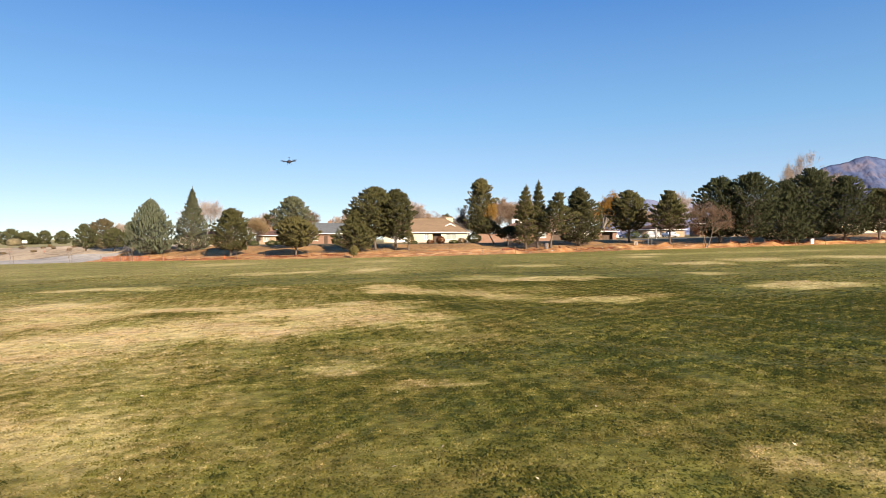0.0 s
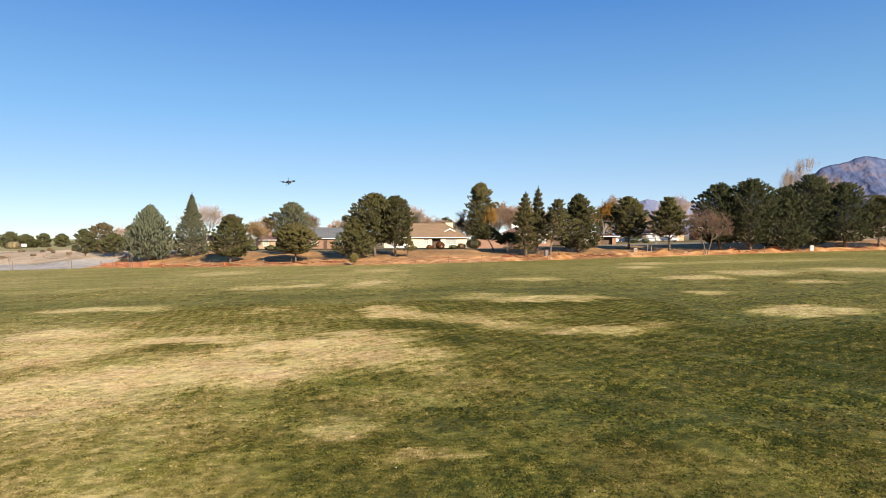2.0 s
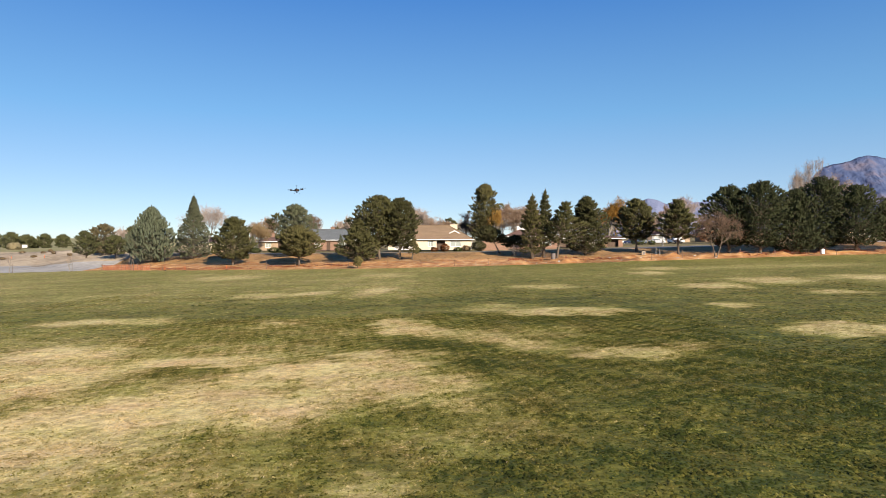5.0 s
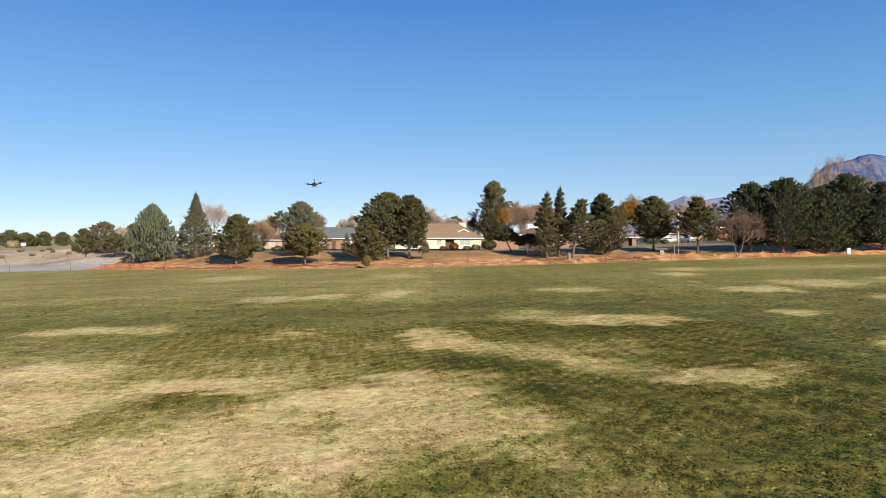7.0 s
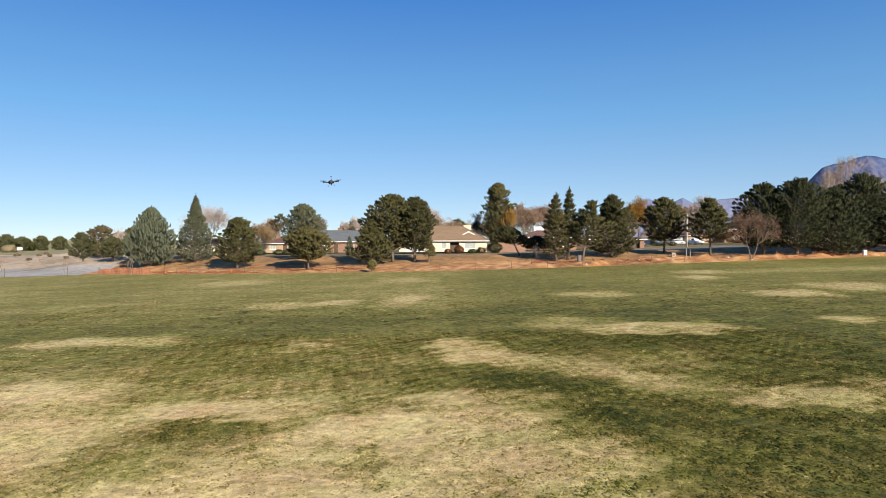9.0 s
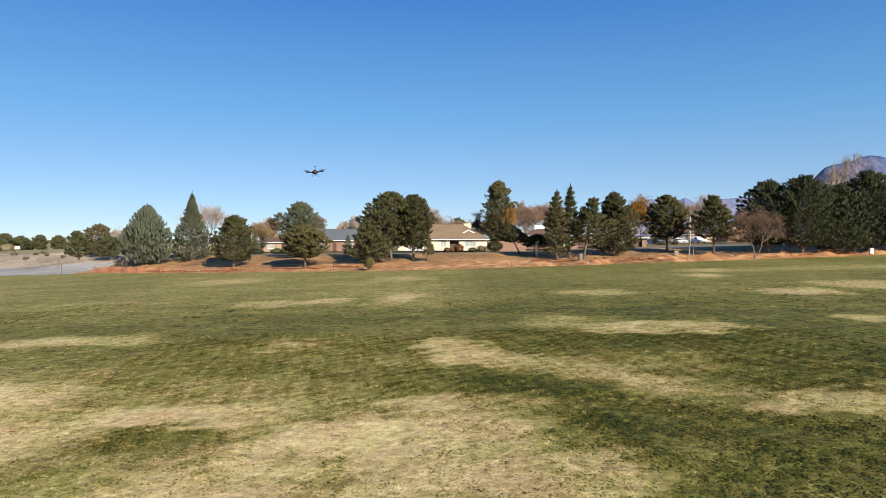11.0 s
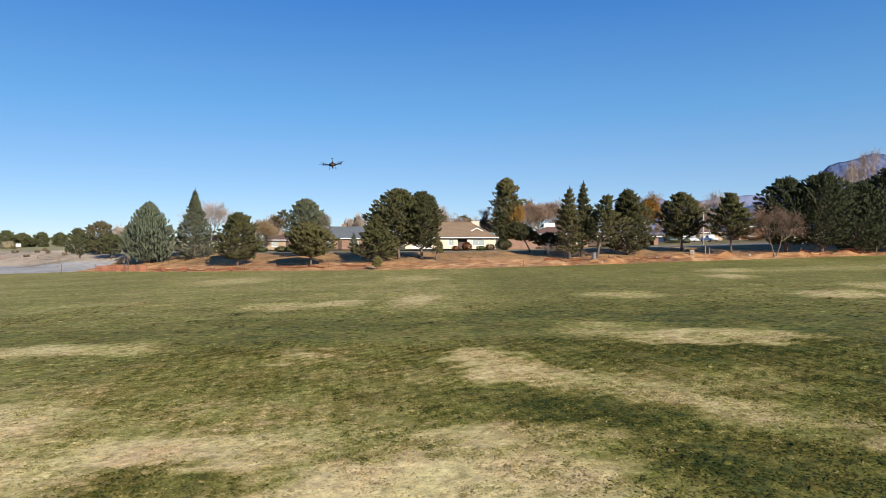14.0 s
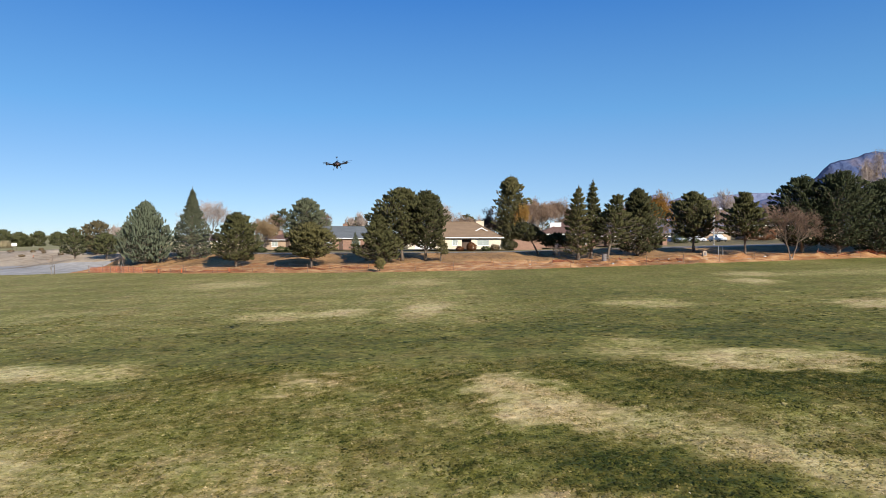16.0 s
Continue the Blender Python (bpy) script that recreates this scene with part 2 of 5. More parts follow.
# dull red netting, its colour darkened for the tree shade it lies in
M["net_shaded"] = material("shade_darkened_red_netting", [(0.27, 0.065, 0.040), (0.38, 0.115, 0.065)], scale=2, rough=0.8, big=0.15)
M["barrel"] = material("weathered_grey_barrel", [(0.16, 0.14, 0.13), (0.26, 0.22, 0.20)], scale=3, rough=0.7, bump=0.3)
M["utility"] = material("beige_utility_paint", [(0.40, 0.31, 0.21), (0.50, 0.39, 0.27)], scale=3, rough=0.6)
M["carbon"] = material("carbon_fibre", [(0.012, 0.012, 0.014), (0.03, 0.03, 0.034)], scale=30, rough=0.45, spec=0.5)
M["plastic_dark"] = material("dark_plastic", [(0.02, 0.02, 0.022), (0.045, 0.045, 0.05)], scale=9, rough=0.5)
M["tyre"] = material("black_rubber", [(0.02, 0.02, 0.02), (0.035, 0.035, 0.035)], scale=9, rough=0.9)
M["chrome"] = material("bright_metal", [(0.6, 0.6, 0.6)], scale=5, rough=0.3, metal=0.9)
M["lens"] = material("clear_lamp_lens", [(0.65, 0.65, 0.62)], scale=5, rough=0.15, spec=0.7)
M["red_lens"] = material("red_lamp_lens", [(0.45, 0.03, 0.02)], scale=5, rough=0.2, spec=0.7)
for cname, c in (("silver", (0.52, 0.53, 0.55)), ("navy", (0.035, 0.05, 0.11)), ("white_car", (0.72, 0.73, 0.74)), ("black_car", (0.03, 0.03, 0.035)), ("blue_car", (0.10, 0.16, 0.28))):
    M[cname] = material(cname + "_paint", [c], scale=2, rough=0.25, spec=0.6)


# ---- mesh helpers ----
class Geo:
    """Collects vertices and faces of one mesh."""

    def __init__(self):
        self.v, self.f = [], []

    def add(self, verts, faces):
        k = len(self.v)
        self.v.extend(tuple(p) for p in verts)
        self.f.extend(tuple(i + k for i in q) for q in faces)
        return self

    def box(self, x, y, z, sx, sy, sz, m=None, taper=1.0):
        """A box standing on (x, y, z), its top narrowed by taper."""
        pts = [Vector((x + a * sx / 2 * (taper if c else 1), y + b * sy / 2 * (taper if c else 1), z + c * sz)) for c in (0, 1) for a, b in ((-1, -1), (1, -1), (1, 1), (-1, 1))]
        if m:
            pts = [m @ p for p in pts]
        return self.add(pts, [(3, 2, 1, 0), (4, 5, 6, 7), (0, 1, 5, 4), (1, 2, 6, 5), (2, 3, 7, 6), (3, 0, 4, 7)])

    def ring(self, x, y, z, w, h, t, depth):
        """An upright rectangular frame, standing on z, its bars t wide."""
        o = [(-w / 2, 0), (w / 2, 0), (w / 2, h), (-w / 2, h)]
        i = [(-w / 2 + t, t), (w / 2 - t, t), (w / 2 - t, h - t), (-w / 2 + t, h - t)]
        v = [(x + a, y + s * depth / 2, z + b) for s in (-1, 1) for a, b in o + i]
        f = []
        for k in range(4):
            n = (k + 1) % 4
            f += [(k, n, 4 + n, 4 + k), (8 + n, 8 + k, 12 + k, 12 + n), (k, 8 + k, 8 + n, n), (4 + n, 12 + n, 12 + k, 4 + k)]
        return self.add(v, f)

    def tube(self, pts, radii, n=6, cap=True):
        pts = [Vector(p) for p in pts]
        rings = []
        for i, p in enumerate(pts):
            d = (pts[min(i + 1, len(pts) - 1)] - pts[max(i - 1, 0)]).normalized()
            a = d.orthogonal().normalized()
            b = d.cross(a)
            rings += [p + (a * math.cos(q * math.tau / n) + b * math.sin(q * math.tau / n)) * radii[i] for q in range(n)]
        faces = [(i * n + q, i * n + (q + 1) % n, (i + 1) * n + (q + 1) % n, (i + 1) * n + q) for i in range(len(pts) - 1) for q in range(n)]
        if cap:
            faces += [tuple(range(n))[::-1], tuple(range((len(pts) - 1) * n, len(pts) * n))]
        return self.add(rings, faces)

    def lathe(self, prof, n=16, at=(0, 0, 0)):
        """Turned round z from rows of radius, height."""
        x, y, z = at
        rings = [(x + r * math.cos(q * math.tau / n), y + r * math.sin(q * math.tau / n), z + h) for r, h in prof for q in range(n)]
        faces = [(i * n + q, i * n + (q + 1) % n, (i + 1) * n + (q + 1) % n, (i + 1) * n + q) for i in range(len(prof) - 1) for q in range(n)]
        faces += [tuple(range(n))[::-1], tuple(range((len(prof) - 1) * n, len(prof) * n))]
        return self.add(rings, faces)


def mesh_of(name, geo, mat, smooth=False, weld=False):
    me = bpy.data.meshes.new(name)
    me.from_pydata(geo.v, [], geo.f)
    if weld:
        bm = bmesh.new()
        bm.from_mesh(me)
        bmesh.ops.remove_doubles(bm, verts=bm.verts, dist=0.001)
        bm.to_mesh(me)
        bm.free()
    me.materials.append(M[mat] if isinstance(mat, str) else mat)
    if smooth:
        me.polygons.foreach_set("use_smooth", [True] * len(me.polygons))
    me.update()
    return me


def part(name, geo, mat, parent=None, label="", smooth=False, weld=False):
    ob = new(name, mesh_of(name, geo, mat, smooth, weld))
    if parent:
        ob.parent = parent
    return tagged(ob, label)


def thing(name, x, y, z, label, category, group="", turn=0.0, kind=""):
    ob = new(name)
    ob.empty_display_size = 0.3
    ob.matrix_world = pose(x, y, z, 0, 0, turn)
    return tagged(ob, label, category, group, kind)


def smoothstep(a, b, x):
    u = np.clip((x - a) / (b - a), 0, 1)
    return u * u * (3 - 2 * u)


# ---- lie of the land: the field slopes up to the east, a bank rises behind it to a street ----
SLOPE = math.tan(radians(1.5))
EDGE_X, EDGE_Y = [-4000, -400, -130, -90, -76, -50, -18, 0, 20, 45, 80, 400, 4000], [150, 150, 126, 127, 129, 117, 107.5, 106, 109, 114, 118, 150, 150]


def field_edge(x):
    return np.interp(x, EDGE_X, EDGE_Y)


def waves(x, y, s, seed=0):
    """A cheap uneven surface about 1 high, made of crossed sines."""
    r = np.random.RandomState(seed)
    out = 0
    for k in range(7):
        a, w, p = r.uniform(0, 6.3), s * r.uniform(0.6, 2.6), r.uniform(0, 6.3)
        out = out + np.sin((x * math.cos(a) + y * math.sin(a)) * w + p) / 7
    return out * 1.6


def land(x, y):
    x, y = np.asarray(x, float), np.asarray(y, float)
    d = y - field_edge(x)
    right = np.interp(d, [0, 4, 8, 14, 24, 26, 30, 2000], [0, 0.2, 0.5, 1.0, 1.62, 1.66, 1.68, 1.75])
    left = np.interp(d, [0, 52, 72, 95, 110, 2000], [0, 0.1, 3.2, 4.4, 4.9, 4.9])
    right = right - 0.55 * SLOPE * np.clip(x, -80, 0) * smoothstep(8, 27, d)
    right = right + 0.22 * smoothstep(14, 22, d) * (1 - smoothstep(24.5, 26, d)) * (1 - smoothstep(22, 40, x))
    mix = smoothstep(-112, -80, x)
    z = SLOPE * np.clip(x, -200, 200) + left * (1 - mix) + right * mix
    z = z + 0.03 * waves(x, y, 1.1, 3) * (d < 0) + 0.05 * waves(x, y, 0.35, 4) * (d < 0) * np.clip(-d / 10, 0, 1)
    soft = np.clip(d / 2, 0, 1) * np.clip((10 - d) / 4, 0, 1) * smoothstep(-80, -73, x)
    heap = np.clip(waves(x, y, 0.55, 8), -0.1, 1.2) * 0.42 + 0.26 * waves(x, y, 1.7, 9)
    z = z + soft * heap * (0.45 + 1.15 * smoothstep(5, 20, x))
    rough_ = np.clip((d - 8) / 4, 0, 1) * np.clip((24 - d) / 4, 0, 1)
    z = z + rough_ * 0.22 * waves(x, y, 0.6, 12) * mix
    dune = smoothstep(48, 58, d) * (1 - mix) * np.clip((130 - d) / 40, 0, 1)
    return z + dune * (0.35 * waves(x, y, 0.25, 14) + 0.12 * waves(x, y, 0.9, 15))


def ground_z(x, y):
    return float(land(x, y))


PATCHES = []


def dry_patch(x, y, rx, ry, turn=0, amount=0.7):
    """A patch of dried turf; amount below zero: a lush one."""
    PATCHES.append((x, y, rx, ry, radians(turn), amount))


dry_patch(-2.7, 22.3, 3.7, 1.6, 4.0, 0.85)
dry_patch(-0.9, 19.8, 3.0, 2.2, 0.0, 0.58)
dry_patch(-5.9, 20.4, 1.1, 1.1, 0.0, 0.5)
dry_patch(-2.2, 17.6, 2.2, 1.6, 0.0, 0.35)
dry_patch(-1.8, 25.0, 2.2, 1.0, 0.0, 0.45)
dry_patch(-2.0, 33.8, 1.5, 3.2, 8.0, 0.95)
dry_patch(0.6, 30.9, 2.3, 1.6, -35.0, 0.5)
dry_patch(3.0, 28.2, 2.0, 1.1, -38.0, 0.55)
dry_patch(4.6, 26.4, 1.8, 1.1, -25.0, 0.5)
dry_patch(8.0, 24.3, 2.5, 1.3, 6.0, 1.0)
dry_patch(10.6, 25.6, 1.4, 0.9, 30.0, 0.4)
dry_patch(5.2, 30.5, 2.6, 2.0, 0.0, 0.2)
dry_patch(8.1, 39.0, 4.1, 2.2, -3.0, 1.0)
dry_patch(3.7, 41.6, 2.6, 3.0, 0.0, 0.42)
dry_patch(-23.0, 38.0, 2.2, 1.8, 0.0, 0.6)
dry_patch(-19.6, 38.1, 3.2, 1.6, 0.0, 0.42)
dry_patch(-16.4, 26.6, 2.6, 1.7, 0.0, 0.5)
dry_patch(-12.8, 20.3, 1.8, 2.4, 0.0, 0.5)
dry_patch(-9.3, 24.0, 2.9, 1.2, 4.0, 0.6)
dry_patch(-15.5, 23.5, 3.2, 3.4, 0.0, 0.2)
dry_patch(-8.8, 14.0, 3.6, 3.4, 0.0, 0.36)
dry_patch(-6.8, 16.9, 2.8, 2.2, 0.0, 0.4)
dry_patch(-3.4, 16.2, 1.7, 1.6, 0.0, 0.45)
dry_patch(-3.6, 5.6, 1.8, 1.9, 0.0, 0.16)
dry_patch(-9.3, 35.6, 1.3, 1.8, 0.0, 0.38)
dry_patch(-12.7, 57.4, 1.9, 1.9, 0.0, 0.5)
dry_patch(-16.6, 56.0, 2.9, 2.6, 0.0, 0.3)
dry_patch(-7.1, 59.0, 1.7, 5.0, 0.0, 0.36)
dry_patch(22.7, 56.3, 2.6, 3.0, 0.0, 0.7)
dry_patch(30.0, 61.3, 3.6, 4.5, 0.0, 0.5)
dry_patch(18.5, 40.9, 1.7, 1.2, 0.0, 0.7)
dry_patch(29.0, 48.3, 2.0, 2.2, 0.0, 0.55)
dry_patch(40.0, 61.4, 3.4, 5.0, 0.0, 0.55)
dry_patch(19.1, 29.6, 2.9, 2.5, 0.0, 1.0)
dry_patch(0.0, 10.4, 0.7, 0.8, 0.0, 0.55)
dry_patch(2.4, 8.3, 0.6, 0.4, 0.0, 0.55)
dry_patch(1.7, 8.3, 0.4, 0.35, 0.0, 0.4)
dry_patch(7.0, 4.2, 0.9, 0.7, 0.0, 0.4)
dry_patch(1.2, 14.4, 2.3, 2.6, 0.0, 0.24)
dry_patch(-4.0, 27.6, 3.0, 2.4, 0.0, -0.14)
dry_patch(0.6, 17.8, 1.5, 1.8, 0.0, 0.36)
dry_patch(-1.6, 5.4, 2.8, 2.6, 0.0, 0.14)
dry_patch(-9.1, 34.0, 0.16, 5.5, 5.5, -0.13)
dry_patch(-7.9, 33.5, 0.16, 5.0, 8.0, -0.13)
dry_patch(8.7, 59.2, 3.2, 2.8, 0.0, 0.4)
dry_patch(22.8, 77.3, 2.2, 3.2, 0.0, 0.5)
dry_patch(-32.0, 87.8, 5.0, 6.0, 0.0, 0.2)
dry_patch(-10.0, 86.0, 3.6, 5.0, 0.0, 0.25)
dry_patch(26.3, 87.7, 3.0, 4.0, 0.0, 0.4)
dry_patch(38.0, 86.0, 14.0, 5.0, 0.0, 0.25)
dry_patch(-80.0, 121.0, 14.0, 2.0, 0.0, 0.26)
dry_patch(0.4, 26.6, 2.4, 1.7, -10.0, -0.18)
dry_patch(-8.7, 22.1, 1.7, 1.1, 0.0, -0.3)
dry_patch(6.2, 34.8, 3.6, 1.4, 0.0, -0.12)
dry_patch(2.6, 22.8, 1.8, 1.5, 0.0, -0.16)
dry_patch(11.0, 14.0, 9.0, 8.0, 0.0, -0.12)
dry_patch(16.0, 21.0, 10.0, 8.0, 0.0, -0.12)
dry_patch(0.3, 15.2, 1.4, 0.9, 0.0, -0.25)
dry_patch(-3.0, 46.0, 14.0, 4.0, 0.0, -0.06)


def dryness(x, y):
    x, y = np.asarray(x, float), np.asarray(y, float)
    left = 1 - smoothstep(-5.5, 0.5, x)
    out = 0.18 + 0.36 * left * (1 - smoothstep(24, 42, y)) * smoothstep(2.5, 5.5, y) + 0.17 * smoothstep(38, 62, y) + 0.12 * left * smoothstep(30, 50, y) + 0.06 * (1 - smoothstep(14, 20, y)) + 0.05 * smoothstep(14, 20, y) * (1 - smoothstep(32, 40, y))
    out = out + 0.07 * waves(x, y, 0.25, 21) + 0.07 * waves(x, y, 0.8, 22)
    pale = 0
    wx, wy = x + 0.5 * waves(x, y, 1.3, 23) + 0.45 * waves(x, y, 3.4, 25), y + 0.6 * waves(x, y, 1.2, 24) + 0.5 * waves(x, y, 3.1, 26)
    for px, py, rx, ry, a, k in PATCHES:
        u = ((wx - px) * math.cos(a) + (wy - py) * math.sin(a)) / rx
        v = (-(wx - px) * math.sin(a) + (wy - py) * math.cos(a)) / ry
        part_ = k * (1 - smoothstep(0.55 if k > 0.8 else 0.35, 1.25 if k > 0.8 else 1.45, np.sqrt(u * u + v * v)))
        if k > 0:
            pale = pale + part_
        else:
            out = out + part_
    # overlapping patches do not dry beyond straw
    return out + 0.70 * (1 - np.exp(-pale / 0.54))


def axis(marks):
    """Grid lines: rows of start, step; the last row ends it."""
    out = []
    for (a, s), (b, _) in zip(marks, marks[1:]):
        out += list(np.arange(a, b - s * 0.5, s))
    return np.array(out + [marks[-1][0]])


def build_ground():
    gx = axis([(-4500, 500), (-1000, 60), (-280, 10), (-130, 2), (-28, 0.4), (32, 2), (100, 8), (280, 60), (1000, 500), (4500, 0)])
    near = axis([(-600, 60), (-120, 10), (-20, 0.8), (2, 0.32), (46, 0.8), (70, 2.0), (96, 0)])
    # rows behind the field follow its edge
    far = axis([(0, 0.5), (12, 1), (24, 0), ])
    far = np.concatenate([far, axis([(24.4, 0.8), (26.0, 0)]), [26.05], axis([(27, 3), (36, 0)]), [36.05], axis([(37, 3), (130, 10), (300, 100), (900, 400), (4500, 0)])])
    rows_ = []
    for y in near:
        rows_.append(np.full_like(gx, y) if y < 80 else y + (field_edge(gx) - 106) * (y - 80) / 26)
    e = field_edge(gx)
    for d in far:
        rows_.append(e + d + (0.35 * waves(gx, gx * 0 + d, 0.9, 31) if d < 12 else 0))
    Y = np.array(rows_)
    X = np.broadcast_to(gx, Y.shape)
    Z = land(X, Y)
    D = Y - e
    kerb = (D > 26.02) & (D < 36.02) & (X > -95)
    Z = Z - 0.14 * kerb
    ny, nx = Y.shape
    co = np.stack([X, Y, Z], -1).reshape(-1, 3)
    idx = np.arange(ny * nx).reshape(ny, nx)
    quads = np.stack([idx[:-1, :-1], idx[:-1, 1:], idx[1:, 1:], idx[1:, :-1]], -1).reshape(-1, 4)
    me = bpy.data.meshes.new("ground")
    me.from_pydata(co.tolist(), [], quads.tolist())
    names = ["turf", "dirt", "bank", "concrete", "asphalt", "yard", "sand", "green", "street"]
    for k in names:
        me.materials.append(M[k])
    dc = ((D[:-1, :-1] + D[1:, 1:]) / 2)
    xc, yc = (X[:-1, :-1] + X[1:, 1:]) / 2, (Y[:-1, :-1] + Y[1:, 1:]) / 2
    ii, dd = np.zeros_like(dc, int), dc + 1.6 * waves(xc, yc, 0.5, 41) * (dc < 20)
    ii[dc > 0] = 1
    ii[(dc > 0) & (dd > 11.5)] = 2
    ii[dc > 24] = 3
    ii[dc > 26.05] = 8
    ii[dc > 36.05] = 5
    lf = xc < -77.5
    ii[lf & (dc > 0)] = 4
    ii[lf & (dc > 16) & (xc > -104)] = 6
    ii[lf & (dc > 48 + 4 * waves(xc, yc, 0.2, 42))] = 6
    ii[lf & (dc > 84)] = 7
    me.polygons.foreach_set("material_index", ii.reshape(-1))
    me.polygons.foreach_set("use_smooth", [True] * len(me.polygons))
    at = me.attributes.new("dry", "FLOAT", "POINT")
    at.data.foreach_set("value", dryness(X, Y).reshape(-1).astype(np.float32))
    me.update()
    tagged(new("ground", me), "mown playing field with dried straw patches, clay strip and street behind", "ground", kind="structure")


build_ground()


# ---- far mountains, the blue of distant air put into their colours ----
def mountain(name, marks, dist, depth, mat, label, seed, foot=0.0):
    """A range seen from far: its crest follows rows of x and height at that distance, its flank is cut by gullies."""
    xs = np.linspace(marks[0][0], marks[-1][0], 260)
    top = np.interp(xs, [a for a, _ in marks], [h for _, h in marks])
    n = 46
    verts = []
    for j in range(n):
        u = j / (n - 1)
        for x, h in zip(xs, top):
            ridge = abs(noise.fractal(Vector((x * 0.007 + 0.9 * u, u * 4.5, seed)), 0.8, 2.2, 7))
            gully = noise.fractal(Vector((x * 0.012 - 1.2 * u, u * 5.0, seed + 5)), 0.9, 2.1, 6)
            crest = 1 + 0.014 * noise.fractal(Vector((x * 0.010, 0, seed)), 1.0, 2.0, 4)
            z = foot + (h - foot) * crest * (u ** 1.25)
            z -= (h - foot) * (0.085 * ridge + 0.03 * gully) * math.sin(math.pi * min(1, u * 1.02)) ** 0.8
            verts.append((x * (1 - 0.10 * (1 - u)), dist - depth * (1 - u) + 10 * gully * math.sin(math.pi * u), z))
    m = len(xs)
    k = len(verts)
    verts += [(x * 1.03, dist + 250, foot) for x in xs]
    faces = [(j * m + i, j * m + i + 1, (j + 1) * m + i + 1, (j + 1) * m + i) for j in range(n) for i in range(m - 1)]
    g = Geo().add(verts, faces)
    tagged(part(name, g, mat, smooth=True), label, "mountain", kind="structure")


mountain("backdrop", [(1560, 170), (1700, 215), (1850, 262), (1940, 305), (2000, 348), (2040, 392), (2075, 424), (2126, 441), (2190, 452), (2235, 463), (2275, 483), (2330, 491), (2390, 486), (2450, 474), (2540, 478), (2700, 470), (3000, 430), (3400, 330)], 4000, 900, "rock", "rocky mountain massif beyond the trees, tinted blue-grey by painted haze", 2)
mountain("backdrop", [(780, 90), (940, 195), (1013, 227), (1080, 248), (1130, 240), (1190, 214), (1240, 232), (1290, 256), (1350, 222), (1420, 230), (1530, 247), (1640, 255), (1760, 262), (1900, 240), (2100, 200)], 4100, 420, "hill", "line of distant foothills with blue haze in their colour", 9)


# ---- trees ----
def tufts(rng, centres, outward, size, spikes, flat=0.0):
    """Sprays of thin pointed leaves at the centres, leaning outward."""
    n = len(centres)
    c = np.repeat(centres, spikes, 0)
    o = np.repeat(outward, spikes, 0)
    d = rng.normal(size=(n * spikes, 3)) + o * 1.3
    d[:, 2] *= 1 - flat
    d /= np.linalg.norm(d, axis=1)[:, None] + 1e-9
    s = rng.normal(size=d.shape)
    s = np.cross(d, s)
    s /= np.linalg.norm(s, axis=1)[:, None] + 1e-9
    L = np.repeat(np.broadcast_to(size, n), spikes)[:, None] * rng.uniform(0.6, 1.35, (n * spikes, 1))
    w = L * 0.125
    a, b, t = c - s * w, c + s * w, c + d * L
    # face each blade the way its spray faces, so that the crown is lit as a body
    turn = np.einsum("ij,ij->i", np.cross(b - a, t - a), o) < 0
    a[turn], b[turn] = b[turn].copy(), a[turn].copy()
    v = np.stack([a, b, t], 1).reshape(-1, 3)
    q = o + rng.normal(size=o.shape) * 0.28
    q /= np.linalg.norm(q, axis=1)[:, None] + 1e-9
    return v, np.repeat(q, 3, 0)


def spray_mesh(name, verts, mat, per=3):
    verts, normals = verts if isinstance(verts, tuple) else (verts, None)
    me = bpy.data.meshes.new(name)
    nv = len(verts)
    me.vertices.add(nv)
    me.vertices.foreach_set("co", np.asarray(verts, np.float32).reshape(-1))
    me.loops.add(nv)
    me.loops.foreach_set("vertex_index", np.arange(nv, dtype=np.int32))
    me.polygons.add(nv // per)
    me.polygons.foreach_set("loop_start", np.arange(0, nv, per, dtype=np.int32))
    me.polygons.foreach_set("loop_total", np.full(nv // per, per, dtype=np.int32))
    me.materials.append(M[mat])
    me.update()
    if normals is not None:
        me.normals_split_custom_set_from_vertices(normals.astype(np.float32))
    return me


PROFILES = {
    "egg": ([0, 0.08, 0.22, 0.42, 0.62, 0.80, 0.92, 1], [0.62, 0.90, 1.0, 0.90, 0.66, 0.36, 0.13, 0.0]),
    "cone": ([0, 0.05, 0.15, 0.3, 0.5, 0.7, 0.85, 1], [0.7, 0.95, 1.0, 0.86, 0.64, 0.38, 0.17, 0.0]),
    "round": ([0, 0.1, 0.25, 0.45, 0.65, 0.8, 0.92, 1], [0.6, 0.92, 1.0, 0.88, 0.66, 0.43, 0.2, 0.02]),
    "spire": ([0, 0.1, 0.3, 0.5, 0.7, 0.85, 1], [0.75, 1.0, 0.92, 0.72, 0.5, 0.3, 0.03]),
    "crown": ([0, 0.1, 0.3, 0.52, 0.72, 0.86, 0.95, 1], [0.55, 0.88, 1.0, 0.93, 0.74, 0.50, 0.24, 0.05]),
    "fir": ([0, 0.1, 0.3, 0.5, 0.7, 0.85, 1], [0.8, 1.0, 0.85, 0.62, 0.40, 0.22, 0.02]),
    "egg_tall": ([0, 0.08, 0.25, 0.5, 0.7, 0.85, 0.95, 1], [0.62, 0.90, 1.0, 0.92, 0.74, 0.50, 0.24, 0.03]),
    "dome": ([0, 0.15, 0.4, 0.7, 0.9, 1], [0.7, 0.95, 1.0, 0.86, 0.55, 0.12]),
}


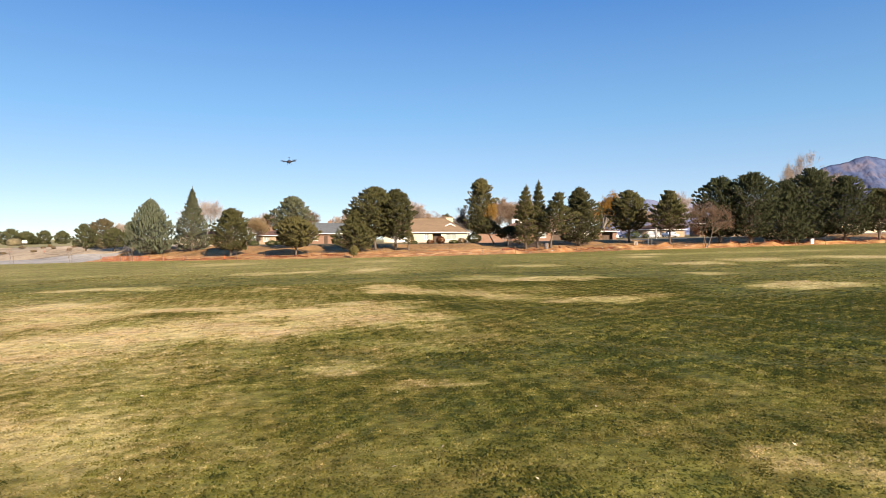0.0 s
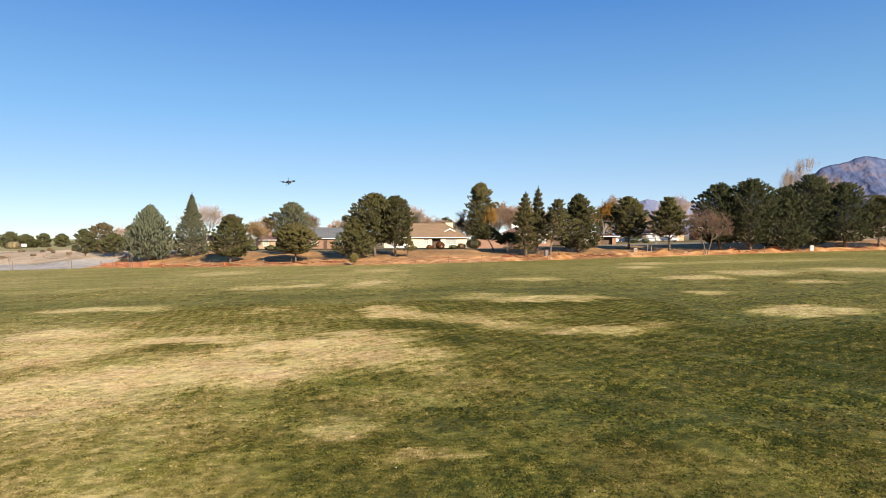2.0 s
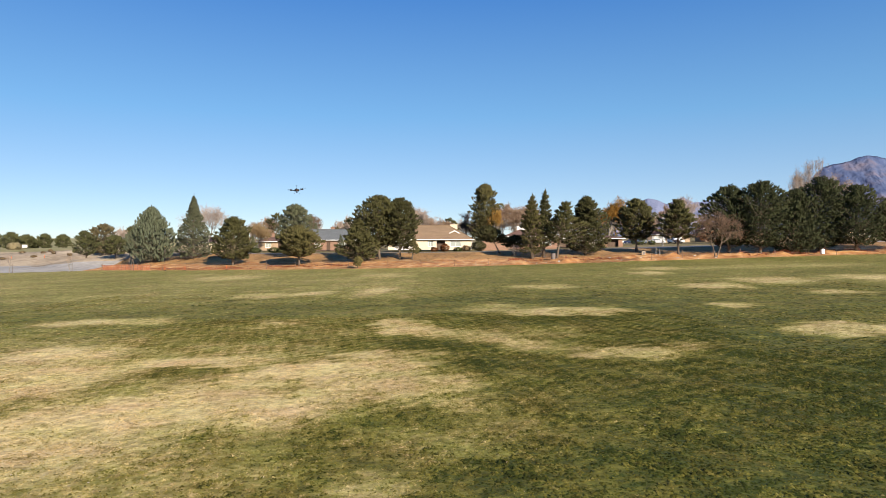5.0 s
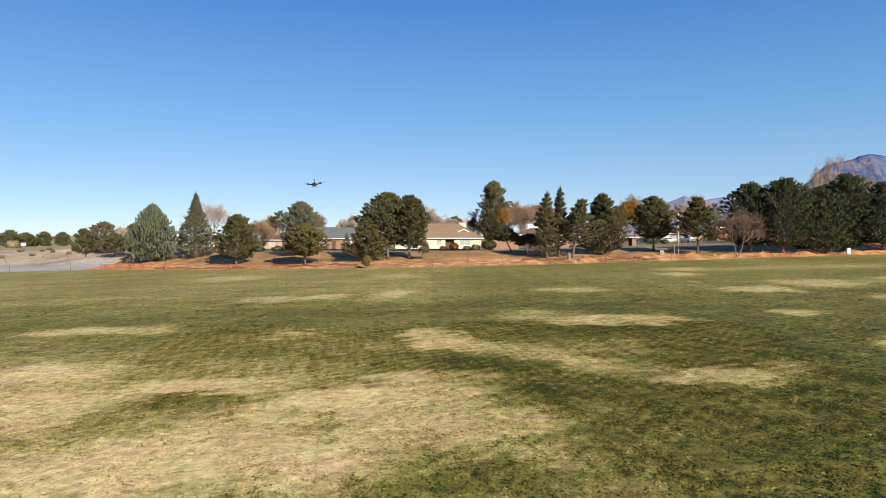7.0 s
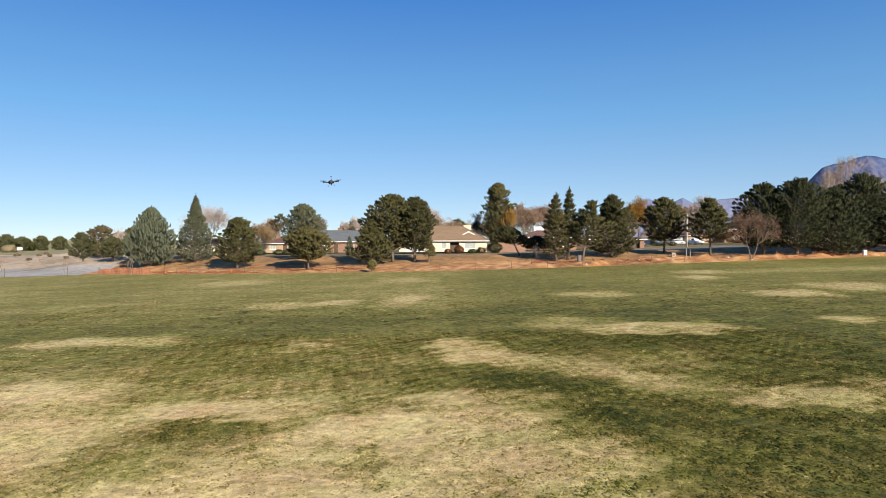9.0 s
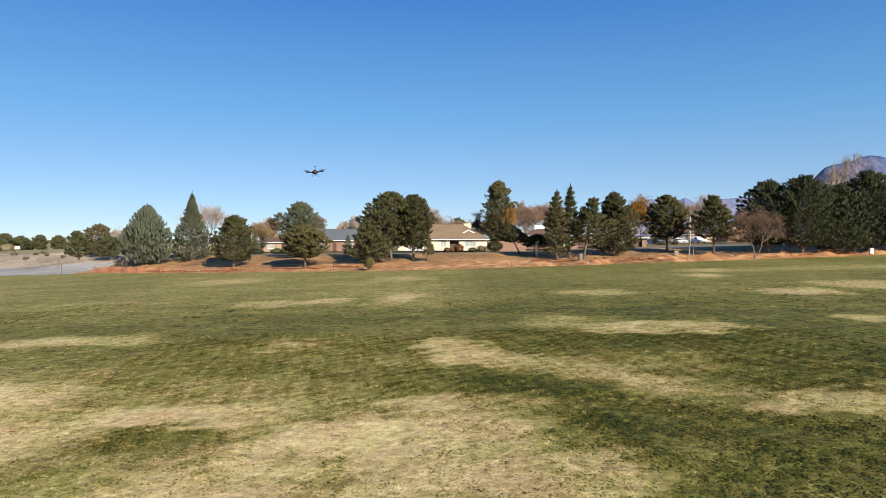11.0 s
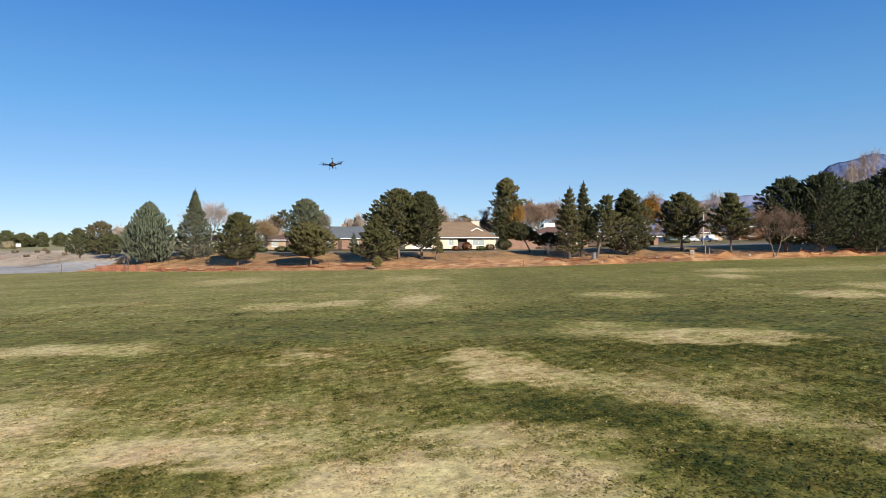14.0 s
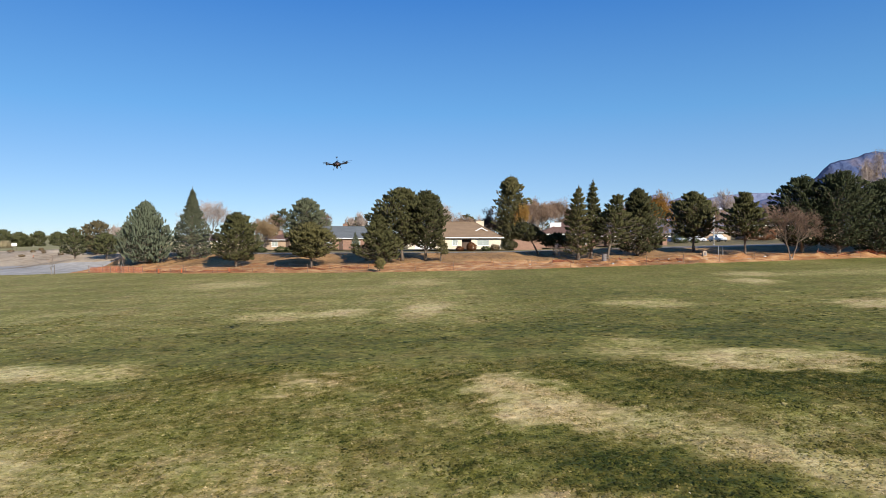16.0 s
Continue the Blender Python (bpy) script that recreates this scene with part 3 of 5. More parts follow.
# how the sprays of each kind of evergreen grow: lift of the tips, length and girth of a plume, length of a blade, share of empty limbs
HABITS = {
    "pine": (0.75, 0.74, 0.205, 0.17, 0.08),
    "cypress": (2.0, 1.00, 0.19, 0.17, 0.0),
    "spruce": (0.8, 0.72, 0.165, 0.16, 0.03),
    "ragged": (0.60, 0.90, 0.18, 0.18, 0.22),
    "dense": (1.1, 0.66, 0.20, 0.17, 0.0),
}


RING = np.arange(4) * math.tau / 4
SPINDLE = ((0.0, 0.45), (0.28, 0.95), (0.55, 1.0), (0.80, 0.62))


def plumes(rng, tips, axes, lengths, girths, blade, per):
    """Bottle-brush sprays of needles ending at the tips: a rough tapered body of packed needles with loose blades round it."""
    n = len(tips)
    axes = axes / (np.linalg.norm(axes, axis=1)[:, None] + 1e-9)
    e1 = np.cross(axes, rng.normal(size=axes.shape))
    e1 /= np.linalg.norm(e1, axis=1)[:, None] + 1e-9
    e2 = np.cross(axes, e1)
    base = tips - axes * lengths[:, None]
    rings, faces_n = [], []
    for u, w in SPINDLE:
        out = e1[:, None, :] * np.cos(RING)[None, :, None] + e2[:, None, :] * np.sin(RING)[None, :, None]
        g = girths[:, None, None] * w * 0.80 * rng.uniform(0.5, 1.4, (n, 4, 1))
        rings.append(base[:, None, :] + axes[:, None, :] * (lengths[:, None, None] * (u + rng.uniform(-0.06, 0.06, (n, 4, 1)))) + out * g)
        faces_n.append(out * 0.9 + axes[:, None, :] * (0.7 * u) + np.array([0, 0, 0.12]))
    tip = np.repeat((base + axes * (lengths * 0.97)[:, None])[:, None, :], 4, 1)
    rings.append(tip)
    faces_n.append(np.repeat(axes[:, None, :], 4, 1) + 0 * tip)
    tv, tn = [], []
    for a, b, na, nb in zip(rings, rings[1:], faces_n, faces_n[1:]):
        a2, b2, na2, nb2 = (np.roll(k, -1, 1) for k in (a, b, na, nb))
        tv += [np.stack([a, a2, b2], 2).reshape(-1, 3, 3)]
        tn += [np.stack([na, na2, nb2], 2).reshape(-1, 3, 3)]
        if b is not tip:
            tv += [np.stack([a, b2, b], 2).reshape(-1, 3, 3)]
            tn += [np.stack([na, nb2, nb], 2).reshape(-1, 3, 3)]
    core, core_n = np.concatenate(tv).reshape(-1, 3), np.concatenate(tn).reshape(-1, 3)
    a = np.repeat(axes, per, 0)
    s = rng.uniform(0, 1, n * per) ** 0.7
    rad = rng.normal(size=a.shape)
    rad -= a * np.einsum("ij,ij->i", rad, a)[:, None]
    rad /= np.linalg.norm(rad, axis=1)[:, None] + 1e-9
    g = np.repeat(girths, per) * np.interp(s, [0, 0.28, 0.55, 0.8, 1], [0.45, 0.95, 1.0, 0.62, 0.05]) * rng.uniform(0.5, 0.95, n * per)
    c = np.repeat(tips, per, 0) + a * (np.repeat(lengths, per) * (s - 1))[:, None] + rad * g[:, None]
    d = a * 0.9 + rad * (0.9 - 0.5 * s)[:, None] + rng.normal(size=a.shape) * 0.25
    d /= np.linalg.norm(d, axis=1)[:, None] + 1e-9
    side = np.cross(d, rng.normal(size=d.shape))
    side /= np.linalg.norm(side, axis=1)[:, None] + 1e-9
    L = blade * rng.uniform(0.65, 1.3, (n * per, 1))
    p, q, t = c - side * L * 0.13, c + side * L * 0.13, c + d * L * 0.8
    face = rad * 0.9 + a * 0.5 + np.array([0, 0, 0.12]) + rng.normal(size=a.shape) * 0.10
    turn = np.einsum("ij,ij->i", np.cross(q - p, t - p), face) < 0
    p[turn], q[turn] = q[turn].copy(), p[turn].copy()
    v = np.concatenate([core, np.stack([p, q, t], 1).reshape(-1, 3)])
    nr = np.concatenate([core_n, np.repeat(face, 3, 0)])
    return v, nr / (np.linalg.norm(nr, axis=1)[:, None] + 1e-9)


def conifer(name, x, y, h, r, prof, mat, label, seed, habit="pine", clear=0.12, limbs=100, lobes=0.28, per=10, lean=(0, 0), droop=0.0, coarse=1.0, fill=2200, tiers=0.0, group="evergreens along the bank"):
    """An evergreen: a tapered trunk, limbs out to an uneven envelope, and plumes of needles along the limbs.
    coarse: size of plume and blade; tiers: how far whorls of limbs stand apart; lobes: unevenness of the outline."""
    rng = np.random.RandomState(seed)
    root = thing(name, x, y, ground_z(x, y) - 0.08, label, "tree", group)
    lift, plen, girth, blade, gaps = HABITS[habit]
    small = min(1.0, 0.35 + 0.65 * r / 3.4) * coarse
    plen, girth, blade = plen * small, girth * small, blade * (0.5 + 0.5 * min(1, r / 3)) * coarse
    tr = 0.014 * h + 0.06
    wood = Geo()

    def stem(u):
        return Vector((lean[0] * u + 0.12 * math.sin(3 * u + seed), lean[1] * u + 0.12 * math.cos(2.3 * u + seed), u * h))
    k = 9
    wood.tube([stem(i / k) for i in range(k + 1)], [tr * (1.35 if i == 0 else 1) * (1 - 0.93 * i / k) + 0.008 for i in range(k + 1)], 8)
    px, pr = PROFILES[prof]
    la, lz, lw = rng.uniform(0, math.tau, 12), rng.uniform(0, 1, 12), rng.uniform(-1, 1, 12)
    tips, axes, lengths, girths = [], [], [], []

    def plume(p, way, scale):
        tips.append(tuple(p))
        axes.append(tuple(way))
        lengths.append(plen * scale * rng.uniform(0.75, 1.2))
        girths.append(girth * scale * rng.uniform(0.8, 1.2))

    limbs = int(limbs * (1.55 if coarse == 1 else 1.1))
    for i in range(limbs):
        u = ((i + rng.uniform(0, 1)) / limbs) ** 0.85
        if tiers:
            w = round(u / tiers) * tiers
            u = min(0.995, max(0.0, w + (u - w) * 0.45))
        if rng.uniform() < gaps and u < 0.9:
            continue
        a = i * 2.39996 + rng.uniform(-0.6, 0.6)
        lobe = sum(w * math.exp(-((math.remainder(a - b, math.tau) / 0.7) ** 2) - ((u - c) / 0.14) ** 2) for b, c, w in zip(la, lz, lw))
        rad = r * float(np.interp(u, px, pr)) * (1 + lobes * lobe) * (rng.uniform(0.78, 1.24) if habit in ("pine", "ragged") else rng.uniform(0.88, 1.16))
        zz = clear + (1 - clear) * u * 0.97
        p0 = stem(max(0.02, zz - 0.07 * (1 - u)))
        tip = stem(zz) + Vector((math.cos(a) * rad, math.sin(a) * rad, (0.12 + 0.30 * u + 1.6 * max(0, u - 0.7) - droop) * rad))
        tip.z = min(tip.z, h * (rng.uniform(0.955, 1.0) - 0.24 * min(1.2, rad / r) ** 2))
        mid = p0.lerp(tip, 0.55) + Vector((0, 0, -0.07 * rad))
        if rad > 0.4:
            wood.tube([p0, mid, tip], [tr * 0.30 * (1 - 0.7 * u) + 0.012, tr * 0.17 * (1 - 0.6 * u) + 0.010, 0.008], 4, cap=False)
        out = Vector((math.cos(a), math.sin(a), 0))
        across = Vector((-out.y, out.x, 0))
        up = lift * (0.7 + 0.9 * u)
        size = 0.45 + 0.55 * min(1, rad / (0.5 * r))
        plume(tip, out + Vector((0, 0, up)) + Vector(rng.normal(size=3)) * 0.15, size)
        for j, q in enumerate((0.95, 0.88, 0.80, 0.70, 0.58)):
            if rad * q < 0.35:
                break
            sd = (1 if j % 2 else -1) * rng.uniform(0.35, 0.9)
            c = p0.lerp(tip, q) + across * sd * plen * 0.9 + Vector((0, 0, rng.uniform(-0.15, 0.35) * plen))
            plume(c, out * 0.9 + across * sd + Vector((0, 0, up * rng.uniform(0.4, 1.3))), size * rng.uniform(0.75, 1.0))
    for q in (0.93, 0.965, 1.0):
        plume(stem(q), (rng.normal() * 0.1, rng.normal() * 0.1, 1.0), 0.6)
    v1, n1 = plumes(rng, np.array(tips), np.array(axes), np.array(lengths), np.array(girths), blade, per)
    # darker sprays that close the inside of the crown
    m = int(fill * max(1.0, (r / 4) ** 2 * 1.3))
    u, a = rng.uniform(0, 1, m), rng.uniform(0, math.tau, m)
    q = np.sqrt(rng.uniform(0.02, 0.62, m)) * r * np.interp(u, px, pr)
    zz = clear + (1 - clear) * u * 0.93
    inner = np.stack([np.cos(a) * q + lean[0] * zz, np.sin(a) * q + lean[1] * zz, zz * h], 1)
    v2, n2 = tufts(rng, inner, np.stack([np.cos(a) * 0.6, np.sin(a) * 0.6, np.full(m, 0.5)], 1), blade * 2.7, 2)
    v, nr = np.concatenate([v1, v2]), np.concatenate([n1, n2])
    ok = np.repeat(v.reshape(-1, 3, 3)[:, :, 2].min(1) > 0.10, 3)
    part("trunk", wood, "bark", root, smooth=True)
    crown = new("crown", spray_mesh("crown", (v[ok], nr[ok]), mat))
    crown.parent = root
    tagged(crown, kind="stuff")
    return root


def bare_tree(name, x, y, h, r, label, seed, twig="pale_twig", bark="grey_bark", levels=6, stems=1, leaf=None, leaves=0, leaf_size=0.22, clear=0.25, split=4, group="leafless trees", thick=0.010, upright=0.6, twig_w=0.022):
    """A leafless or thinly leaved tree: forked limbs down to fine twigs."""
    rng = np.random.RandomState(seed)
    root = thing(name, x, y, ground_z(x, y) - 0.06, label, "tree", group)
    wood, ends, segs = Geo(), [], []

    def grow(p, d, length, rad, level):
        q = p + d * length * 0.5 + Vector(rng.normal(size=3)) * length * 0.05
        e = p + d * length
        if level <= 2:
            wood.tube([p, q, e], [rad, rad * 0.82, rad * 0.62], 6 if level == 0 else 4, cap=False)
        else:
            segs.append((p, e, max(rad, twig_w * 0.5)))
        if level >= 3:
            ends.append(e)
        if level == levels:
            return
        for i in range(split if level else split + 1):
            nd = (d + Vector(rng.normal(size=3)) * (0.42 if level else 0.55) + Vector((0, 0, upright * 0.3))).normalized()
            nd = Vector((nd.x * wide_k, nd.y * wide_k, nd.z)).normalized()
            s = p + (e - p) * (rng.uniform(0.55, 1.0) if level else rng.uniform(0.7, 1.0))
            grow(s, nd, length * rng.uniform(0.58, 0.82), rad * 0.55, level + 1)

    wide_k = min(1.6, max(0.6, 2.0 * r / h * 1.1))
    for s in range(stems):
        a = s * math.tau / max(1, stems) + seed
        d0 = Vector((0.30 * math.cos(a), 0.30 * math.sin(a), 1)).normalized() if stems > 1 else Vector((0.04, 0.02, 1)).normalized()
        grow(Vector((0.12 * math.cos(a), 0.12 * math.sin(a), 0)), d0, h * (clear + 0.06), h * thick / (stems ** 0.5) + 0.02, 0)
    # fit the grown form to its height and spread
    allz = max(e.z for e in ends)
    allr = np.percentile([math.hypot(e.x, e.y) for e in ends], 96)
    kz, kr = h / allz, r / allr
    fit_ = lambda p: (p[0] * kr, p[1] * kr, p[2] * kz)
    wood.v = [fit_(p) for p in wood.v]
    p = np.array([fit_(s[0]) for s in segs])
    e = np.array([fit_(s[1]) for s in segs])
    w = np.array([s[2] for s in segs])[:, None]
    side = np.cross(e - p, rng.normal(size=p.shape))
    side /= np.linalg.norm(side, axis=1)[:, None] + 1e-9
    v = np.stack([p - side * w, p + side * w, e], 1).reshape(-1, 3)
    part("trunk", wood, bark, root, smooth=True)
    tw = new("twig_crown", spray_mesh("twig_crown", v, twig))
    tw.parent = root
    tagged(tw, kind="stuff")
    if leaf:
        c = np.array([fit_(q) for q in ends])
        c = c[rng.randint(0, len(c), leaves)] + rng.normal(size=(leaves, 3)) * 0.25
        o = rng.normal(size=c.shape)
        o /= np.linalg.norm(o, axis=1)[:, None]
        lv = new("crown", spray_mesh("crown", tufts(rng, c, o, leaf_size, 3), leaf))
        lv.parent = root
        tagged(lv, kind="stuff")
    return root


def shrub(x, y, h, r, mat, label, seed, count=700, tuft=0.22, name="shrub", group="yard shrubs", flat=0.0):
    """A low bush: short stems under a lumpy mass of leaf sprays."""
    rng = np.random.RandomState(seed)
    root = thing(name, x, y, ground_z(x, y) - 0.03, label, "shrub", group)
    wood = Geo()
    for i in range(6):
        a = i * 1.05 + seed
        wood.tube([(0, 0, 0), (math.cos(a) * r * 0.3, math.sin(a) * r * 0.3, h * 0.35), (math.cos(a) * r * 0.6, math.sin(a) * r * 0.6, h * 0.7)], [0.035, 0.025, 0.01], 4, cap=False)
    d = rng.normal(size=(count, 3))
    d /= np.linalg.norm(d, axis=1)[:, None]
    q = rng.uniform(0.45, 1.0, (count, 1)) ** 0.6
    lump = 1 + 0.18 * np.sin(d[:, :1] * 5 + seed) * np.cos(d[:, 1:2] * 4)
    c = d * q * lump * np.array([r, r, h * 0.5]) + np.array([0, 0, h * 0.5])
    c[:, 2] = np.maximum(c[:, 2], 0.06)
    part("stems", wood, "bark", root)
    cr = new("foliage", spray_mesh("foliage", tufts(rng, c, d, tuft, 4, flat), mat))
    cr.parent = root
    tagged(cr, kind="stuff")
    return root


# evergreens along the bank, from the road end eastward
conifer("pine_tree", -90.6, 151, 6.8, 3.1, "round", "needle_far", "small dark pine standing beside the paved lot", 1, clear=0.14, fill=850, limbs=54)
conifer("pine_tree", -80.6, 146, 5.6, 3.6, "round", "needle_far", "low spreading pine on the bank by the road", 2, clear=0.2, lobes=0.5, fill=850, limbs=54)
conifer("cypress_tree", -67.9, 138, 12.6, 5.0, "egg", "needle_blue", "dense egg-shaped blue-green cypress with flame-like foliage", 3, clear=0.05, lobes=0.12, habit="cypress", limbs=175)
conifer("spruce_tree", -59.1, 139, 14.4, 4.1, "cone", "needle_spruce", "tall pointed grey-green spruce above a clay strip", 4, clear=0.06, lobes=0.22, droop=0.2, habit="spruce", limbs=158)
conifer("pine_tree", -45.0, 124.5, 9.7, 4.4, "round", "needle", "rounded dark pine with a short pale trunk", 5, clear=0.13, lobes=0.35, limbs=129)
conifer("pine_tree", -30.2, 118, 7.6, 4.2, "crown", "needle_olive", "olive-green pine with two bare lower trunks", 6, clear=0.26, lobes=0.45, lean=(-0.5, 0), limbs=111)
conifer("pine_tree", -34.4, 131, 10.9, 4.0, "crown", "needle_spruce", "dense round-topped grey-green evergreen", 7, clear=0.10, lobes=0.15, habit="spruce", limbs=138)
conifer("pine_tree", -19.4, 119.5, 8.6, 4.0, "cone", "needle", "dark broad-based pine with drooping lower limbs", 8, clear=0.08, lobes=0.4, limbs=120)
conifer("pine_tree", -16.0, 122.5, 12.4, 5.1, "crown", "needle", "large dark pine with a clumped crown and bare trunk", 9, clear=0.22, lobes=0.45, limbs=158)
conifer("pine_tree", -11.9, 122, 11.9, 3.9, "crown", "needle_dark", "tall dark pine standing close to its neighbour", 10, clear=0.20, lobes=0.4, limbs=120)
conifer("pine_tree", -9.2, 119, 3.9, 1.3, "spire", "needle_olive", "small thin olive-green pine on the bank", 11, clear=0.3, fill=300, limbs=26)
conifer("young_pine", -17.7, 108.6, 2.1, 0.8, "dome", "needle_young", "small yellowish-green young pine beside the wire fence", 12, clear=0.2, group="young trees by the fence", fill=225, limbs=26)
conifer("pine_tree", 5.1, 179, 18.2, 4.4, "egg_tall", "needle_olive", "very tall pine rising behind the houses", 13, clear=0.12, lobes=0.4, group="evergreens behind the houses", coarse=1.25, fill=3500, limbs=170)
conifer("pine_tree", 7.0, 127, 5.7, 3.0, "dome", "needle_dark", "low dark pine with leaning forked trunks", 14, clear=0.42, lobes=0.5, lean=(-2.6, 0.5), fill=850, limbs=54)
conifer("pine_tree", 9.4, 126, 3.9, 2.6, "dome", "needle_dark", "low dark flat-crowned pine over bare ground", 15, clear=0.40, lobes=0.4, lean=(0.8, 0), fill=750, limbs=48)
conifer("spruce_tree", 12.6, 118, 12.0, 3.0, "fir", "needle_olive", "slim ragged spruce with sparse side limbs", 16, clear=0.10, lobes=0.8, habit="ragged", limbs=110, tiers=0.085, fill=700)
conifer("spruce_tree", 14.9, 119, 12.8, 2.9, "fir", "needle", "slim tall spruce with a thin pointed tip", 17, clear=0.18, lobes=0.8, habit="ragged", limbs=110, tiers=0.085, fill=700)
conifer("pine_tree", 16.9, 116.5, 10.4, 3.6, "spire", "needle", "open ragged pine leaning over a barrel", 18, clear=0.28, lobes=0.8, lean=(1.6, 0.2), habit="ragged", limbs=90, tiers=0.10, fill=700)
conifer("pine_tree", 23.0, 123, 11.5, 4.5, "spire", "needle_dark", "dense dark pine with limbs down to the ground", 19, clear=0.07, lobes=0.4, limbs=158)
conifer("pine_tree", 33.6, 128, 10.6, 3.8, "crown", "needle", "grey-green pine with a bushy crown and dark trunk", 20, clear=0.25, lobes=0.35, limbs=120)
conifer("pine_tree", 39.5, 121, 10.4, 3.9, "spire", "needle", "open dark pine with layered limbs and pale trunk", 21, clear=0.30, lobes=0.5, limbs=110, tiers=0.13, fill=1500)
conifer("pine_tree", 49.9, 124, 12.9, 4.8, "crown", "needle_grove", "tall dark pine in a dense grove", 22, clear=0.11, lobes=0.4, limbs=138)
conifer("pine_tree", 54.9, 122, 13.8, 6.0, "crown", "needle_grove", "tall dark pine with bare double trunk in a grove", 23, clear=0.12, lobes=0.45, limbs=148)
conifer("pine_tree", 60.9, 122, 12.4, 5.2, "round", "needle_grove", "blue-grey pine with foliage down to the ground", 24, clear=0.05, lobes=0.35, habit="dense", limbs=148)
conifer("pine_tree", 66.2, 123, 14.6, 5.8, "crown", "needle_grove", "tall dark pine with broken top outline", 25, clear=0.10, lobes=0.5, limbs=138)
conifer("pine_tree", 71.4, 121, 12.4, 5.8, "round", "needle_grove", "broad dark pine with pale leaning trunk", 26, clear=0.11, lobes=0.4, limbs=129)
conifer("pine_tree", 77.5, 121, 9.6, 4.0, "round", "needle_dark", "mid-height dark pine at the end of the grove", 27, clear=0.18, lobes=0.4, limbs=93)
conifer("pine_tree", 64.0, 123.5, 6.2, 2.2, "round", "needle_spruce", "small grey-green pine under taller ones", 28, clear=0.14, habit="spruce", fill=750, limbs=48)
conifer("pine_tree", 84.5, 122, 11.5, 4.2, "round", "needle_dark", "dark pine near the field's east corner", 29, clear=0.15, lobes=0.4, limbs=83)

# trees behind
conifer("juniper_tree", -109.6, 192, 9.6, 5.0, "crown", "juniper", "broad brown-green juniper behind the bank", 40, clear=0.05, group="evergreens behind the houses", habit="dense", coarse=1.5, fill=500, limbs=66)
conifer("juniper_tree", -105.3, 200, 8.2, 3.6, "round", "needle", "round dark juniper in the distance", 41, clear=0.05, group="evergreens behind the houses", habit="dense", coarse=1.5, fill=500, limbs=48)
conifer("pine_tree", -43.0, 232, 9.8, 4.6, "dome", "needle_olive", "distant evergreen showing above a grey roof", 42, clear=0.1, group="evergreens behind the houses", coarse=1.8, fill=500, limbs=48)
conifer("pine_tree", -53.0, 200, 10.5, 2.2, "round", "needle", "distant slim pine behind a brown house", 43, clear=0.1, group="evergreens behind the houses", coarse=1.5, fill=500, limbs=29)
for i, (tx, ty, th, tr_) in enumerate(((-189.4, 262, 7.4, 4.4), (-184.6, 265, 6.2, 3.2), (-189.2, 275, 4.2, 3.0), (-180.4, 270, 6.6, 3.2), (-171.3, 268, 6.0, 3.0), (-200, 264, 7.6, 5), (-163, 276, 3.6, 2.6))):
    conifer("juniper_tree", tx, ty, th * 0.98, tr_ * 1.0, "dome", "needle_far", "round dark juniper on the far grassy rise", 50 + i, clear=0.03, group="junipers on the rise", habit="dense", coarse=1.8, fill=500, limbs=33)
bare_tree("cottonwood_tree", -69.1, 172, 13.8, 6.4, "pale leafless tree with fine twigs behind a spruce", 60, "pale_twig", levels=5, split=6, twig_w=0.028)
bare_tree("bare_tree", -54.1, 166, 8.4, 3.8, "brown leafless tree beside a low house", 61, "leaf_tan", levels=5, split=6, twig_w=0.028, stems=2)
bare_tree("bare_tree", -102.0, 186, 9.8, 3.4, "greyish leafless tree behind the bank", 62, "pale_twig", levels=6, split=4, twig_w=0.028)
bare_tree("bare_tree", -11.9, 172, 12.8, 4.6, "pinkish-brown leafless tree above a tan roof", 63, "pale_twig", levels=6, split=5, twig_w=0.028)
bare_tree("bare_tree", -0.6, 192, 11.4, 4.2, "dark leafless tree behind the houses", 64, "dark_twig", levels=5, split=6, twig_w=0.028)
bare_tree("cottonwood_tree", 10.2, 186, 13.6, 5.0, "brown leafless tree behind a brown roof", 65, "brown_twig", levels=6, split=5, twig_w=0.028)
bare_tree("cottonwood_tree", 18.4, 188, 13.2, 5.0, "rusty leafless tree with a few dry leaves", 66, "brown_twig", levels=6, split=5, twig_w=0.028, leaf="leaf_rust", leaves=900)
bare_tree("elm_tree", 7.6, 175, 11.4, 2.3, "tree with thin golden autumn leaves beside a tall pine", 67, "gold_twig", levels=6, split=4, twig_w=0.028, leaf="leaf_gold", leaves=1500, clear=0.2)
bare_tree("willow_tree", 36.8, 170, 13.2, 5.2, "golden-orange autumn willow beyond the bank", 68, "gold_twig", levels=5, split=6, twig_w=0.028, leaf="leaf_gold", leaves=7500, leaf_size=0.36, clear=0.05)
bare_tree("locust_tree", 45.0, 117, 8.6, 4.4, "reddish-brown leafless tree on the clay bank", 69, "rust_twig", bark="bark", levels=6, split=4, stems=2, clear=0.24, thick=0.012, twig_w=0.018, leaf="leaf_rust", leaves=500, leaf_size=0.12)
bare_tree("cottonwood_tree", 76.3, 150, 19.5, 4.6, "tall tan cottonwood with thin dry leaves", 70, "pale_twig", levels=6, split=4, twig_w=0.028, leaf="leaf_tan", leaves=700, leaf_size=0.25)
bare_tree("cottonwood_tree", 84.0, 152, 16.0, 4.4, "tan leafless cottonwood behind the grove", 71, "pale_twig", levels=6, split=4, twig_w=0.028, leaf="leaf_tan", leaves=1200, leaf_size=0.3)
